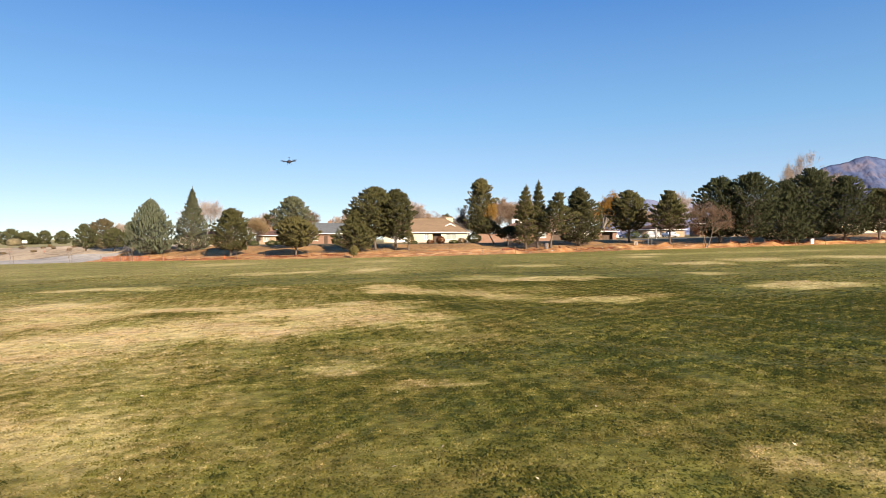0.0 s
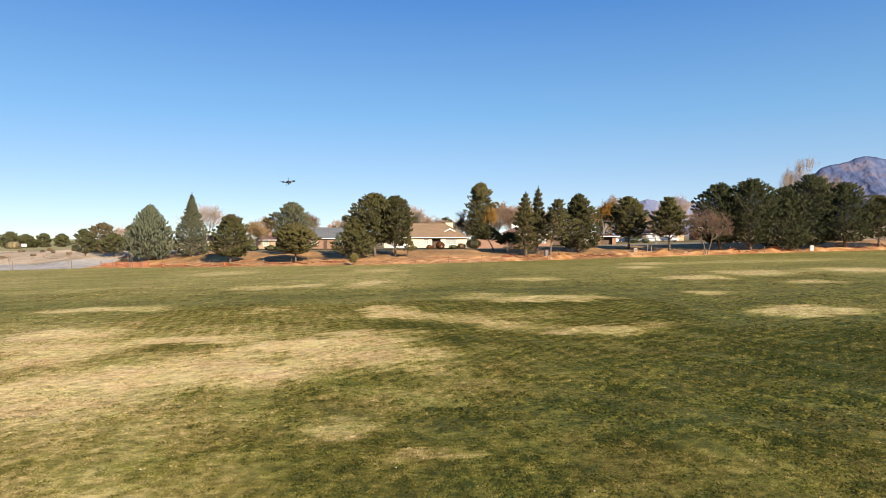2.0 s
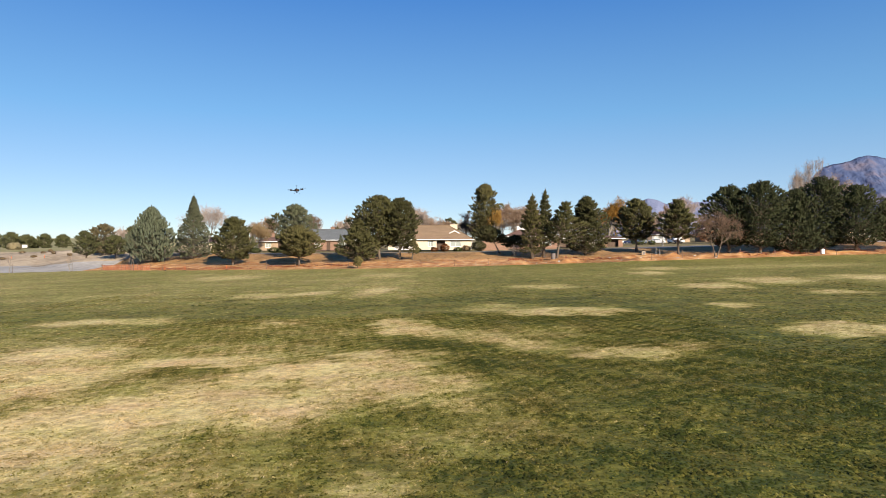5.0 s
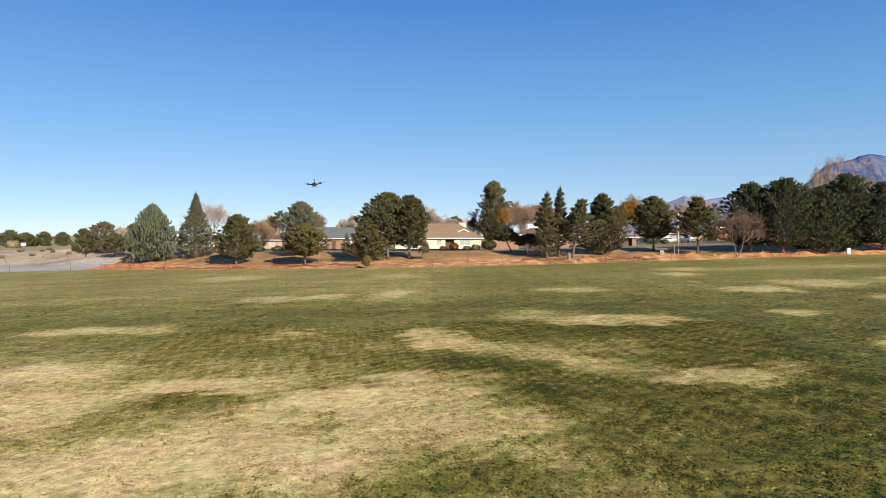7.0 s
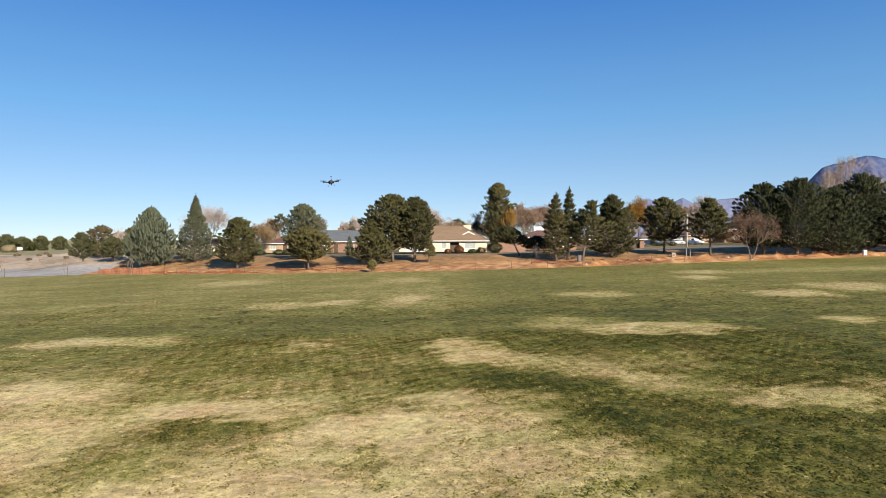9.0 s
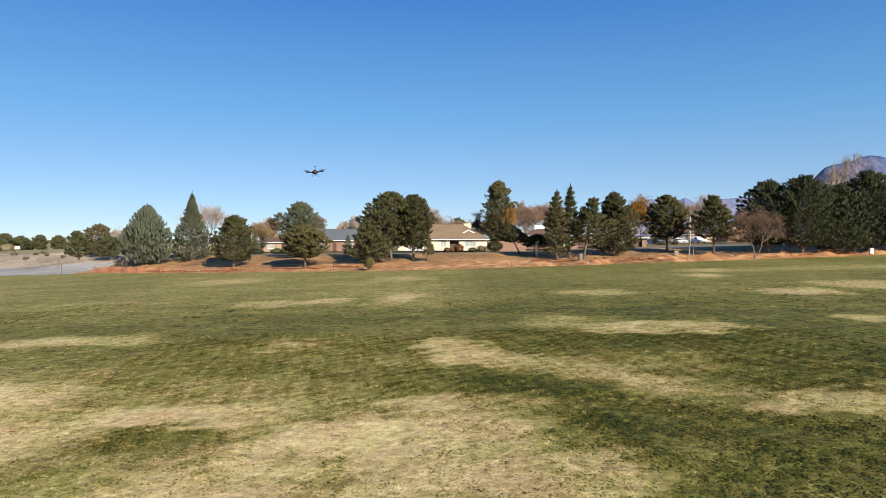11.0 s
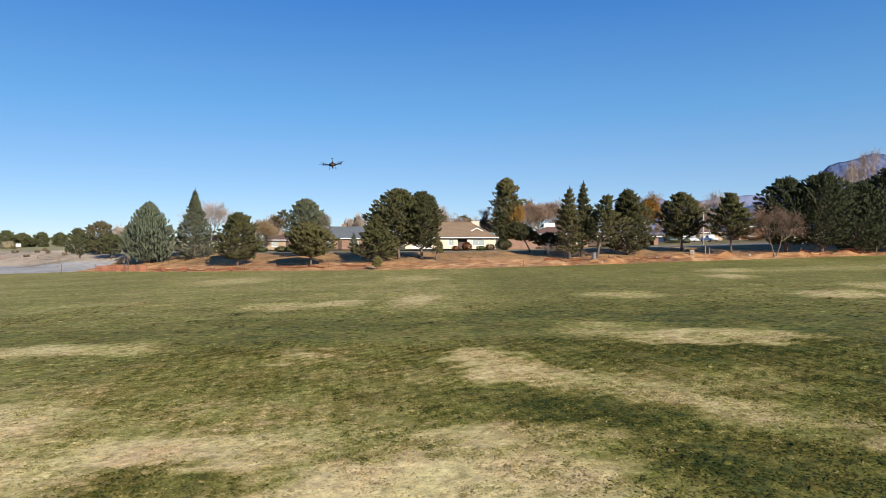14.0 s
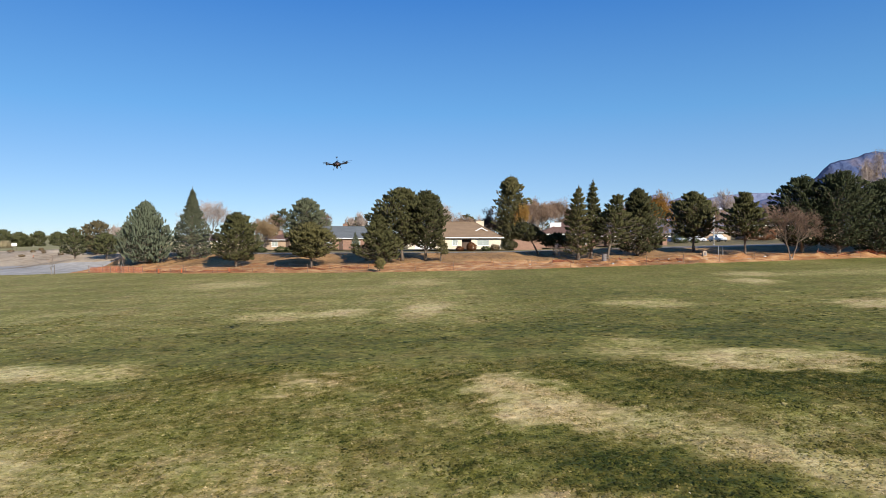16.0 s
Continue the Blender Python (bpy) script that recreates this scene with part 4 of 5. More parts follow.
bare_tree("cottonwood_tree", 68.5, 205, 15.4, 5.8, "grey leafless tree in the distance", 72, "pale_twig", levels=5, split=6, twig_w=0.028)
bare_tree("bare_tree", 78.0, 200, 10.5, 5.5, "brown leafless tree before a far house", 73, "brown_twig", levels=5, split=6, twig_w=0.028)
bare_tree("bare_tree", 62.0, 196, 9.5, 4.5, "brown leafless tree beyond the parked cars", 74, "brown_twig", levels=5, split=6, twig_w=0.028, leaf="leaf_gold", leaves=500)
bare_tree("bare_tree", 9.6, 120.5, 2.6, 1.5, "small pale leafless shrub on the bank", 75, "pale_twig", levels=5, split=3, stems=4, clear=0.1)
bare_tree("elm_tree", 13.6, 183, 11.6, 5.2, "dense brown leafless elm behind a brown roof", 76, "brown_twig", levels=6, split=5, twig_w=0.028)
bare_tree("elm_tree", 23.0, 184, 10.8, 5.0, "brown leafless elm behind dark pines", 77, "brown_twig", levels=6, split=5, twig_w=0.028)
bare_tree("elm_tree", -6.0, 186, 9.4, 5.0, "low brown leafless elm above a tan roof", 78, "brown_twig", levels=6, split=5, twig_w=0.028)
bare_tree("elm_tree", -24.0, 196, 10.0, 4.6, "hazy grey leafless elm in the distance", 79, "pale_twig", levels=5, split=6, twig_w=0.028)
bare_tree("elm_tree", 54.0, 204, 9.8, 5.4, "brown leafless elm behind parked cars", 85, "brown_twig", levels=5, split=6, twig_w=0.028)
bare_tree("elm_tree", 88.0, 196, 10.5, 5.6, "brown leafless elm beyond the street", 86, "brown_twig", levels=5, split=6, twig_w=0.028)

# trees that close the view behind the houses
far_rng = random.Random(21)
for i in range(44):
    fx = -82 + i * 4.7 + far_rng.uniform(-1.5, 1.5)
    fy = far_rng.uniform(214, 262)
    fh = far_rng.uniform(8.6, 12.4) + 0.03 * max(0, fx)
    if i % 3 == 1:
        conifer("pine_tree", fx, fy, fh, far_rng.uniform(3, 4.6), "dome", "needle", "distant rounded evergreen beyond the houses", 200 + i, clear=0.05, group="evergreens behind the houses", coarse=1.6, fill=400, limbs=26, per=6)
    else:
        bare_tree("elm_tree", fx, fy, fh, far_rng.uniform(4.0, 5.6), "distant brown leafless elm beyond the houses", 200 + i, ("brown_twig", "pale_twig", "rust_twig")[i % 4 % 3], levels=5, split=5, clear=0.12, twig_w=0.07)


# ---- houses along the street ----
def slab(g, pts, thick):
    """A flat polygon given thickness downward."""
    n = len(pts)
    g.add([Vector(p) for p in pts] + [Vector(p) - Vector((0, 0, thick)) for p in pts],
          [tuple(range(n)), tuple(range(2 * n - 1, n - 1, -1))] + [(i + n, (i + 1) % n + n, (i + 1) % n, i) for i in range(n)])


def wall_with_openings(g, x0, x1, y, h, t, holes):
    """A wall along x, outer face at y, openings (centre, width, sill, height) cut right through."""
    x = x0
    for c, w, s, hh in sorted(holes):
        g.box((x + c - w / 2) / 2, y + t / 2, 0, c - w / 2 - x, t, h)
        if s > 0:
            g.box(c, y + t / 2, 0, w, t, s)
        g.box(c, y + t / 2, s + hh, w, t, h - s - hh)
        x = c + w / 2
    g.box((x + x1) / 2, y + t / 2, 0, x1 - x, t, h)


def house(x, y, w, d, h, rise, walls, roof, label, openings, hip=(1, 1), turn=0.0, base=None, over=0.6, gablet=None, chimney=None, trim="white"):
    """A one-storey house facing the street at -y. openings: (kind, centre, width, sill, height). hip: how far the ridge stops short at each end, in half depths."""
    z = base if base is not None else ground_z(x, y)
    root = thing("house", x, y, z - 0.05, label, "house", "houses along the street", turn)
    hw, hd = w / 2, d / 2
    g = Geo()
    wall_with_openings(g, -hw, hw, -hd, h, 0.22, [o[1:] for o in openings])
    part("wall", g, walls, root, weld=True)
    part("wall", Geo().box(0, hd - 0.11, 0, w, 0.22, h), walls, root)
    for s in (-1, 1):
        part("wall", Geo().box(s * (hw - 0.11), 0, 0, 0.22, d - 0.446, h), walls, root)
    # roof: two slopes and the hips or gables at the ends
    ew, ed = hw + over, hd + over
    l, r = -ew + hip[0] * ed, ew - hip[1] * ed
    a, b, c, e = (-ew, -ed, h), (ew, -ed, h), (ew, ed, h), (-ew, ed, h)
    p, q = (l, 0, h + rise), (r, 0, h + rise)
    g = Geo()
    for poly in ([a, b, q, p], [c, e, p, q], [b, c, q], [e, a, p]):
        g.add(poly, [tuple(range(len(poly)))])
    g.add([a, b, c, e], [(3, 2, 1, 0)])
    rf = part("roof", g, roof, root)
    ridge = Geo().tube([(l, 0, h + rise + 0.03), (r, 0, h + rise + 0.03)], [0.09, 0.09], 6)
    for corner, end in ((a, p), (b, q)):
        ridge.tube([Vector(corner) + Vector((0, 0, 0.03)), Vector(end) + Vector((0, 0, 0.03))], [0.07, 0.07], 5)
    part("ridge_cap", ridge, roof, rf)
    for s in (-1, 1):
        part("fascia", Geo().box(0, s * (ed + 0.02), h - 0.14, 2 * ew + 0.08, 0.04, 0.17), trim, root, "white painted fascia board")
        part("fascia", Geo().box(s * (ew + 0.02), 0, h - 0.14, 0.04, 2 * ed, 0.17), trim, root)
    for kind, c, ww, s, hh in openings:
        yy = -hd + 0.10
        if kind == "window":
            ob = part("window", Geo().box(c, yy + 0.04, s, ww, 0.03, hh), "curtain", root, "curtained glass window")
            part("frame", Geo().ring(c, yy, s, ww, hh, 0.07, 0.08), "white", ob)
            part("mullion", Geo().box(c, yy, s + 0.07, 0.05, 0.06, hh - 0.14), "white", ob)
            part("sill", Geo().box(c, -hd - 0.05, s - 0.07, ww + 0.2, 0.14, 0.06), "white", ob)
        elif kind == "garage":
            ob = part("garage_door", Geo().box(c, yy + 0.04, s, ww, 0.05, hh), "white", root, "cream panelled garage door")
            for k in range(4):
                part("panel", Geo().box(c, yy, s + k * hh / 4 + 0.04, ww - 0.1, 0.03, hh / 4 - 0.08), "white", ob)
        elif kind == "dark":
            part("porch_recess", Geo().box(c, -hd + 0.9, s, ww, 0.06, hh), "door_dark", root, "dark recessed entry")
        else:
            ob = part("door", Geo().box(c, yy + 0.02, s, ww, 0.05, hh), "door_dark", root)
            part("handle", Geo().box(c + ww * 0.38, yy - 0.02, s + 1.0, 0.05, 0.06, 0.12), "chrome", ob)
    if gablet:
        gx, gw, gh = gablet
        fy = -hd * 0.62
        gz = h + rise * (1 - (-fy) / ed) - 0.1
        tri = [(gx - gw / 2, fy, gz), (gx + gw / 2, fy, gz), (gx, fy, gz + gh)]
        back = [(v[0], fy + 2.6, v[2]) for v in tri]
        go = part("gablet", Geo().add(tri + back, [(0, 1, 2), (5, 4, 3), (0, 3, 4, 1), (1, 4, 5, 2), (2, 5, 3, 0)]), roof, root)
        tr = Geo().tube([(gx - gw / 2 - 0.25, fy - 0.08, gz - 0.05), (gx, fy - 0.08, gz + gh + 0.06), (gx + gw / 2 + 0.25, fy - 0.08, gz - 0.05)], [0.13, 0.16, 0.13], 4)
        part("barge_board", tr, "white", go, "white gable trim")
    if chimney:
        cx, cy, cz, cw, ch, cm = chimney
        co = part("chimney", Geo().box(cx, cy, h, cw, cw * 0.7, cz + ch - h), cm, root)
        part("cap", Geo().box(cx, cy, cz + ch + 0.002, cw + 0.16, cw * 0.7 + 0.16, 0.12), cm, co)
        part("flue", Geo().lathe([(0.14, 0), (0.14, 0.3), (0.17, 0.3), (0.17, 0.36)], 10, (cx, cy, cz + ch + 0.12)), "brick", co)
    return root


house(-8.2, 155.5, 19.4, 11.0, 2.45, 3.3, "stucco", "roof_tan", "cream stucco house with a tan shingle hip roof", [("garage", -6.1, 4.2, 0.0, 2.1), ("window", 0.2, 1.1, 0.75, 1.3), ("dark", 2.6, 2.0, 0.0, 2.1), ("window", 6.0, 2.5, 0.75, 1.2)], base=2.0, gablet=(5.7, 2.2, 0.6), chimney=(5.4, 1.0, 5.0, 1.7, 0.9, "stucco"))
house(-34.6, 170.0, 13.0, 10.0, 2.7, 2.75, "brick", "roof_grey", "brown brick house with a grey shingle gable roof", [("door", -0.6, 1.0, 0.0, 2.1), ("window", -3.4, 1.6, 0.8, 1.2), ("window", 3.0, 2.0, 0.8, 1.2)], hip=(0.02, 0.02), base=1.55, chimney=(-0.6, 0.6, 5.2, 1.1, 0.8, "brick"))
house(-50.6, 177.0, 11.0, 9.0, 2.45, 1.5, "stucco_tan", "roof_brown", "tan stucco house with a low brown roof", [("window", -2.6, 1.6, 0.8, 1.2), ("door", 0.6, 1.0, 0.0, 2.1), ("garage", 3.2, 2.6, 0, 2.1)], base=1.35, chimney=(-2.6, 0.4, 3.7, 0.9, 0.8, "brick"))
house(-74.0, 184.0, 13.0, 9.0, 2.4, 1.6, "stucco", "roof_brown", "pale house mostly behind evergreens", [("window", -3, 1.8, 0.8, 1.2), ("door", 0.5, 1.0, 0, 2.1), ("window", 3.4, 1.8, 0.8, 1.2)], base=1.0)
house(15.6, 157.5, 11.5, 10.5, 2.9, 2.4, "brick", "roof_brown", "brown brick house with a dark brown hip roof", [("window", -3.2, 1.8, 0.8, 1.3), ("door", 0.2, 1.0, 0, 2.1), ("window", 3.4, 2.2, 0.8, 1.3)], base=2.3, chimney=(-2.1, -1.2, 4.3, 2.3, 0.9, "white"))
house(29.2, 162.0, 17.0, 9.0, 2.2, 0.7, "brick", "roof_brown", "long low brick house with a pale fascia", [("dark", -5.6, 2.6, 0, 2.0), ("window", -2.0, 1.8, 0.6, 1.3), ("garage", 2.2, 3.2, 0, 2.0), ("dark", 6.2, 2.6, 0, 2.0)], base=2.55)
house(78.0, 205.0, 12.0, 9.0, 4.0, 2.0, "stucco_tan", "roof_brown", "tan house with a white gable beyond the street", [("window", -2.6, 1.8, 1.0, 1.3), ("window", 2.6, 1.8, 1.0, 1.3)], base=3.6, gablet=(2.6, 5.0, 2.0))
house(62.0, 208.0, 13.0, 9.0, 2.5, 1.8, "stucco_tan", "roof_brown", "tan house behind the parked cars", [("garage", -3.0, 4.2, 0, 2.1), ("window", 3.0, 2.0, 0.8, 1.2)], base=3.3)
house(104.0, 170.0, 18.0, 10.0, 2.6, 1.9, "stucco", "roof_brown", "cream house glimpsed between dark pines", [("window", -4, 2.0, 0.8, 1.2), ("door", 0, 1.0, 0, 2.1), ("garage", 5, 4.0, 0, 2.1)], base=4.4)


def block_wall(x0, x1, y, h, mat, label):
    z = min(ground_z(x0, y), ground_z(x1, y)) - 0.1
    root = thing("yard_wall", (x0 + x1) / 2, y, z, label, "wall", kind="structure")
    n = max(1, round((x1 - x0) / 2.4))
    w = (x1 - x0) / n
    for i in range(n):
        part("panel", Geo().box(-(x1 - x0) / 2 + (i + 0.5) * w, 0, 0, w - 0.012, 0.2, h), mat, root)
    part("coping", Geo().box(0, 0, h + 0.002, x1 - x0 + 0.1, 0.28, 0.09), mat, root)


block_wall(4.0, 10.0, 150.5, 2.2, "brick", "brown block wall between two houses")
block_wall(64.0, 96.0, 158.0, 1.5, "stucco_tan", "long tan yard wall behind the grove")
block_wall(-66.5, -57.0, 168.0, 1.6, "stucco_tan", "tan yard wall beside a low house")


# ---- vehicles parked across the street ----
def loft(sections):
    """Cross sections along x, rows of (x, half width, z low, z high, half width at the top)."""
    g = Geo()
    v = []
    for x, w, z0, z1, wt in sections:
        zm = z0 + (z1 - z0) * 0.55
        v += [(x, -w * 0.92, z0), (x, -w, zm), (x, -wt, z1), (x, wt, z1), (x, w, zm), (x, w * 0.92, z0)]
    k = len(sections)
    f = [(i * 6 + j, i * 6 + (j + 1) % 6, (i + 1) * 6 + (j + 1) % 6, (i + 1) * 6 + j) for i in range(k - 1) for j in range(6)]
    f += [(5, 4, 3, 2, 1, 0), tuple(range((k - 1) * 6, k * 6))]
    return g.add(v, f)


def vehicle(kind, x, y, turn, paint, label):
    z = ground_z(x, y)
    root = thing(kind, x, y, z, label, "car" if kind == "car" else "truck", "parked vehicles", turn)
    truck = kind == "pickup_truck"
    ln, wd = (5.6, 0.98) if truck else (4.7, 0.90)
    up = 0.16 if truck else 0.0
    hl = ln / 2
    body = loft([(-hl, wd * 0.82, 0.38 + up, 0.72 + up, wd * 0.72), (-hl + 0.15, wd * 0.95, 0.26 + up, 0.82 + up, wd * 0.86), (-hl + 1.2, wd, 0.24 + up, 0.92 + up, wd * 0.92), (0, wd, 0.24 + up, 0.96 + up, wd * 0.93), (hl - 1.0, wd, 0.24 + up, 0.96 + up, wd * 0.92), (hl - 0.12, wd * 0.95, 0.28 + up, 0.92 + up, wd * 0.86), (hl, wd * 0.84, 0.40 + up, 0.80 + up, wd * 0.74)])
    bo = part("body", body, paint, root, smooth=False)
    if truck:
        cab = loft([(-1.35, wd * 0.86, 1.09, 1.14, wd * 0.84), (-0.75, wd * 0.84, 1.09, 1.78, wd * 0.66), (0.35, wd * 0.84, 1.09, 1.82, wd * 0.68), (0.65, wd * 0.86, 1.09, 1.14, wd * 0.82)])
        gl = loft([(-1.18, wd * 0.875, 1.16, 1.20, wd * 0.86), (-0.72, wd * 0.855, 1.16, 1.66, wd * 0.70), (0.32, wd * 0.855, 1.16, 1.68, wd * 0.71), (0.52, wd * 0.87, 1.16, 1.22, wd * 0.84)])
        for s in (-1, 1):
            part("bed_side", Geo().box(1.75, s * (wd - 0.06), 1.08, 2.0, 0.07, 0.30), paint, root)
        part("tailgate", Geo().box(hl - 0.10, 0, 1.06, 0.07, wd * 1.7, 0.32), paint, root)
    else:
        cab = loft([(-1.05, wd * 0.84, 0.92, 0.96, wd * 0.82), (-0.30, wd * 0.80, 0.94, 1.40, wd * 0.62), (0.95, wd * 0.80, 0.94, 1.42, wd * 0.62), (1.75, wd * 0.84, 0.92, 0.98, wd * 0.80)])
        gl = loft([(-0.92, wd * 0.86, 0.97, 1.01, wd * 0.85), (-0.26, wd * 0.825, 0.98, 1.33, wd * 0.665), (0.92, wd * 0.825, 0.98, 1.34, wd * 0.665), (1.60, wd * 0.86, 0.97, 1.03, wd * 0.83)])
    part("cabin", cab, paint, root)
    part("window_band", gl, "glass", root, "dark tinted glass")
    for sx in (-hl + 0.85, hl - 0.95):
        for s in (-1, 1):
            wheel = Geo().lathe([(0.20, -0.11), (0.33, -0.11), (0.36, -0.06), (0.36, 0.06), (0.33, 0.11), (0.20, 0.11)], 16)
            rot = pose(sx, s * (wd - 0.10), 0.36, 90)
            wheel.v = [rot @ Vector(p) for p in wheel.v]
            tyre = part("wheel", wheel, "tyre", root)
            rim = Geo().lathe([(0.05, -0.125), (0.20, -0.118), (0.21, 0), (0.20, 0.118), (0.05, 0.125)], 12)
            rim.v = [rot @ Vector(p) for p in rim.v]
            part("rim", rim, "chrome", tyre)
    for s in (-1, 1):
        part("headlight", Geo().box(-hl + 0.03, s * wd * 0.62, 0.60 + up, 0.08, 0.34, 0.14), "lens", root)
        part("tail_light", Geo().box(hl - 0.03, s * wd * 0.66, 0.66 + up, 0.06, 0.26, 0.16), "red_lens", root)
    part("bumper", Geo().box(-hl + 0.0, 0, 0.34 + up, 0.14, wd * 1.7, 0.16), "chrome" if truck else paint, root)
    return root


vehicle("car", 55.2, 191.5, 178, "silver", "silver sedan parked across the street")
vehicle("pickup_truck", 58.0, 184.0, 100, "white_car", "white pickup truck parked beside a driveway")
vehicle("car", 47.6, 189.5, 165, "navy", "dark blue car parked by a shrub")
vehicle("car", 45.0, 195.5, 10, "silver", "grey sedan parked under trees")
vehicle("car", 51.2, 196.5, 0, "blue_car", "blue car parked behind others")
vehicle("car", 61.5, 194.5, 5, "white_car", "white car half hidden by a pine")

# ---- yard plants ----
shrub(3.2, 147.5, 2.3, 1.7, "needle", "dark rounded evergreen shrub beside the house", 1, 1500)
shrub(-4.6, 147.6, 1.8, 1.0, "leaf_rust", "rust-red shrub before the entry", 2, 1100)
shrub(-7.0, 147.6, 1.0, 0.8, "leaf_rust", "low red-brown shrub under a window", 3, 500)
shrub(0.2, 148.2, 1.3, 0.9, "leaf_tan", "dry tan shrub by the house wall", 4, 700)
shrub(-1.6, 147.8, 0.9, 1.0, "leaf_green", "low green shrub under a window", 5, 600)
shrub(-10.6, 147.6, 0.8, 0.7, "leaf_green", "low green shrub by the garage", 6, 400)
shrub(-43.5, 152.0, 1.2, 1.1, "leaf_green", "clipped round green shrub in the yard", 7, 700)
shrub(-45.6, 152.5, 1.3, 1.4, "leaf_green", "wide clipped green shrub in the yard", 8, 800)
shrub(-50.5, 154.0, 1.2, 1.3, "leaf_green", "low green shrub before a tan house", 9, 700)
shrub(-24.5, 150.0, 1.2, 1.2, "leaf_green", "green shrub beside a driveway", 10, 700)
shrub(46.0, 176.0, 2.0, 2.2, "leaf_green", "wide green shrub before parked cars", 11, 1300)
shrub(49.0, 174.0, 1.2, 1.0, "leaf_green", "small green shrub at the kerb", 12, 500)
shrub(70.0, 186.0, 3.2, 4.6, "leaf_rust", "brown hedge mass beyond the street", 13, 2200, 0.35)
shrub(79.0, 186.0, 2.8, 4.2, "leaf_tan", "dry brown hedge mass beyond the street", 14, 2000, 0.35)
shrub(25.0, 150.0, 1.6, 1.6, "leaf_green", "green shrub before a low house", 15, 800)
shrub(31.0, 151.0, 1.4, 1.8, "leaf_tan", "dry shrub before a low house", 16, 800)
conifer("blue_spruce", -29.6, 153, 4.4, 1.3, "cone", "needle_blue", "small pale blue spruce in a front yard", 31, clear=0.05, group="yard shrubs", habit="spruce", fill=375, limbs=26)
conifer("blue_spruce", -52.4, 158, 4.4, 1.2, "cone", "needle_spruce", "small grey-green spruce before a tan house", 32, clear=0.05, group="yard shrubs", habit="spruce", fill=350, limbs=26)
shrub(-166.5, 232, 2.2, 2.2, "leaf_straw", "tall clump of pale pampas grass", 17, 1500, 0.8, name="pampas_grass", group="plants on the sandy rise")
shrub(-186.0, 236, 2.2, 2.6, "leaf_straw", "broad clump of pampas grass", 18, 1500, 0.8, name="pampas_grass", group="plants on the sandy rise")
for i, (sx, sy, sh, sr) in enumerate(((-140, 190, 0.9, 2.2), (-131, 191, 0.8, 1.6), (-128, 196, 1.3, 1.2), (-134, 200, 1.0, 1.5), (-121, 193, 1.1, 1.4), (-150, 196, 0.8, 2.4), (-116, 196, 1.0, 1.6), (-143, 203, 1.0, 1.8), (-125, 202, 0.9, 1.4), (-155, 204, 1.1, 2.0), (-137, 208, 1.2, 1.5), (-160, 199, 0.8, 1.9))):
    shrub(sx, sy, sh * 0.75, sr * 0.5, "leaf_tan", "brown desert shrub on sandy ground", 20 + i, 420, 0.17, name="desert_shrub", group="plants on the sandy rise")


# ---- street lamp, boxes, barrel, sign ----
def street_lamp(x, y, h):
    root = thing("street_lamp", x, y, ground_z(x, y) - 0.1, "pale grey street lamp with a short arm", "street lamp")
    part("shaft", Geo().tube([(0, 0, 0), (0, 0, h * 0.5), (0.03, 0, h)], [0.17, 0.14, 0.11], 10), "concrete", root, smooth=True)
    part("collar", Geo().lathe([(0.24, 0), (0.24, 0.12), (0.18, 0.2)], 12), "steel", root)
    part("cap", Geo().lathe([(0.13, h), (0.13, h + 0.08), (0.04, h + 0.14)], 10, (0.03, 0, 0)), "steel", root)
    part("arm", Geo().tube([(0.03, 0, h - 0.1), (0.45, -0.1, h + 0.12), (1.0, -0.22, h + 0.16)], [0.045, 0.04, 0.035], 6), "steel", root)
    head = part("lamp_head", Geo().box(1.2, -0.26, h + 0.09, 0.55, 0.24, 0.13, taper=0.8), "steel", root)
    part("lens", Geo().box(1.22, -0.26, h + 0.05, 0.34, 0.18, 0.04), "lens", head)
    part("junction_box", Geo().box(0, -0.24, 1.5, 0.34, 0.20, 0.5, taper=0.96), "steel", root)


street_lamp(45.5, 151.7, 7.4)

wb = thing("utility_cabinet", 64.2, 118.4, ground_z(64.2, 118.4) - 0.02, "white utility cabinet standing in clay", "utility box")
part("cabinet_body", Geo().box(0, 0, 0.1, 0.54, 0.42, 0.82), "white", wb)
part("lid", Geo().box(0, 0, 0.922, 0.60, 0.48, 0.07, taper=0.94), "white", wb)
part("plinth", Geo().box(0, 0, 0, 0.64, 0.52, 0.1), "concrete", wb)
part("door_panel", Geo().box(0, -0.222, 0.18, 0.44, 0.02, 0.66), "white", wb)
ub = thing("utility_box", 33.4, 121.5, ground_z(33.4, 121.5) - 0.02, "beige utility box on the dry bank", "utility box")
part("box_body", Geo().box(0, 0, 0, 0.62, 0.55, 0.66), "utility", ub)
part("lid", Geo().box(0, 0, 0.662, 0.68, 0.61, 0.06, taper=0.92), "utility", ub)
part("hatch", Geo().box(0, -0.287, 0.1, 0.36, 0.02, 0.44), "barrel", ub)
for px_ in (36.0, 36.7):
    vb = thing("bollard", px_, 122.6, ground_z(px_, 122.6) - 0.05, "thin grey steel post on the bank", "post", "grey posts")
    part("shaft", Geo().tube([(0, 0, 0), (0, 0, 1.5)], [0.06, 0.055], 8), "steel", vb)
    part("cap", Geo().lathe([(0.07, 1.5), (0.07, 1.56), (0.02, 1.6)], 8), "steel", vb)
ba = thing("barrel", 15.94, 114.4, ground_z(15.94, 114.4) - 0.03, "weathered grey barrel standing in clay by a pine", "barrel")
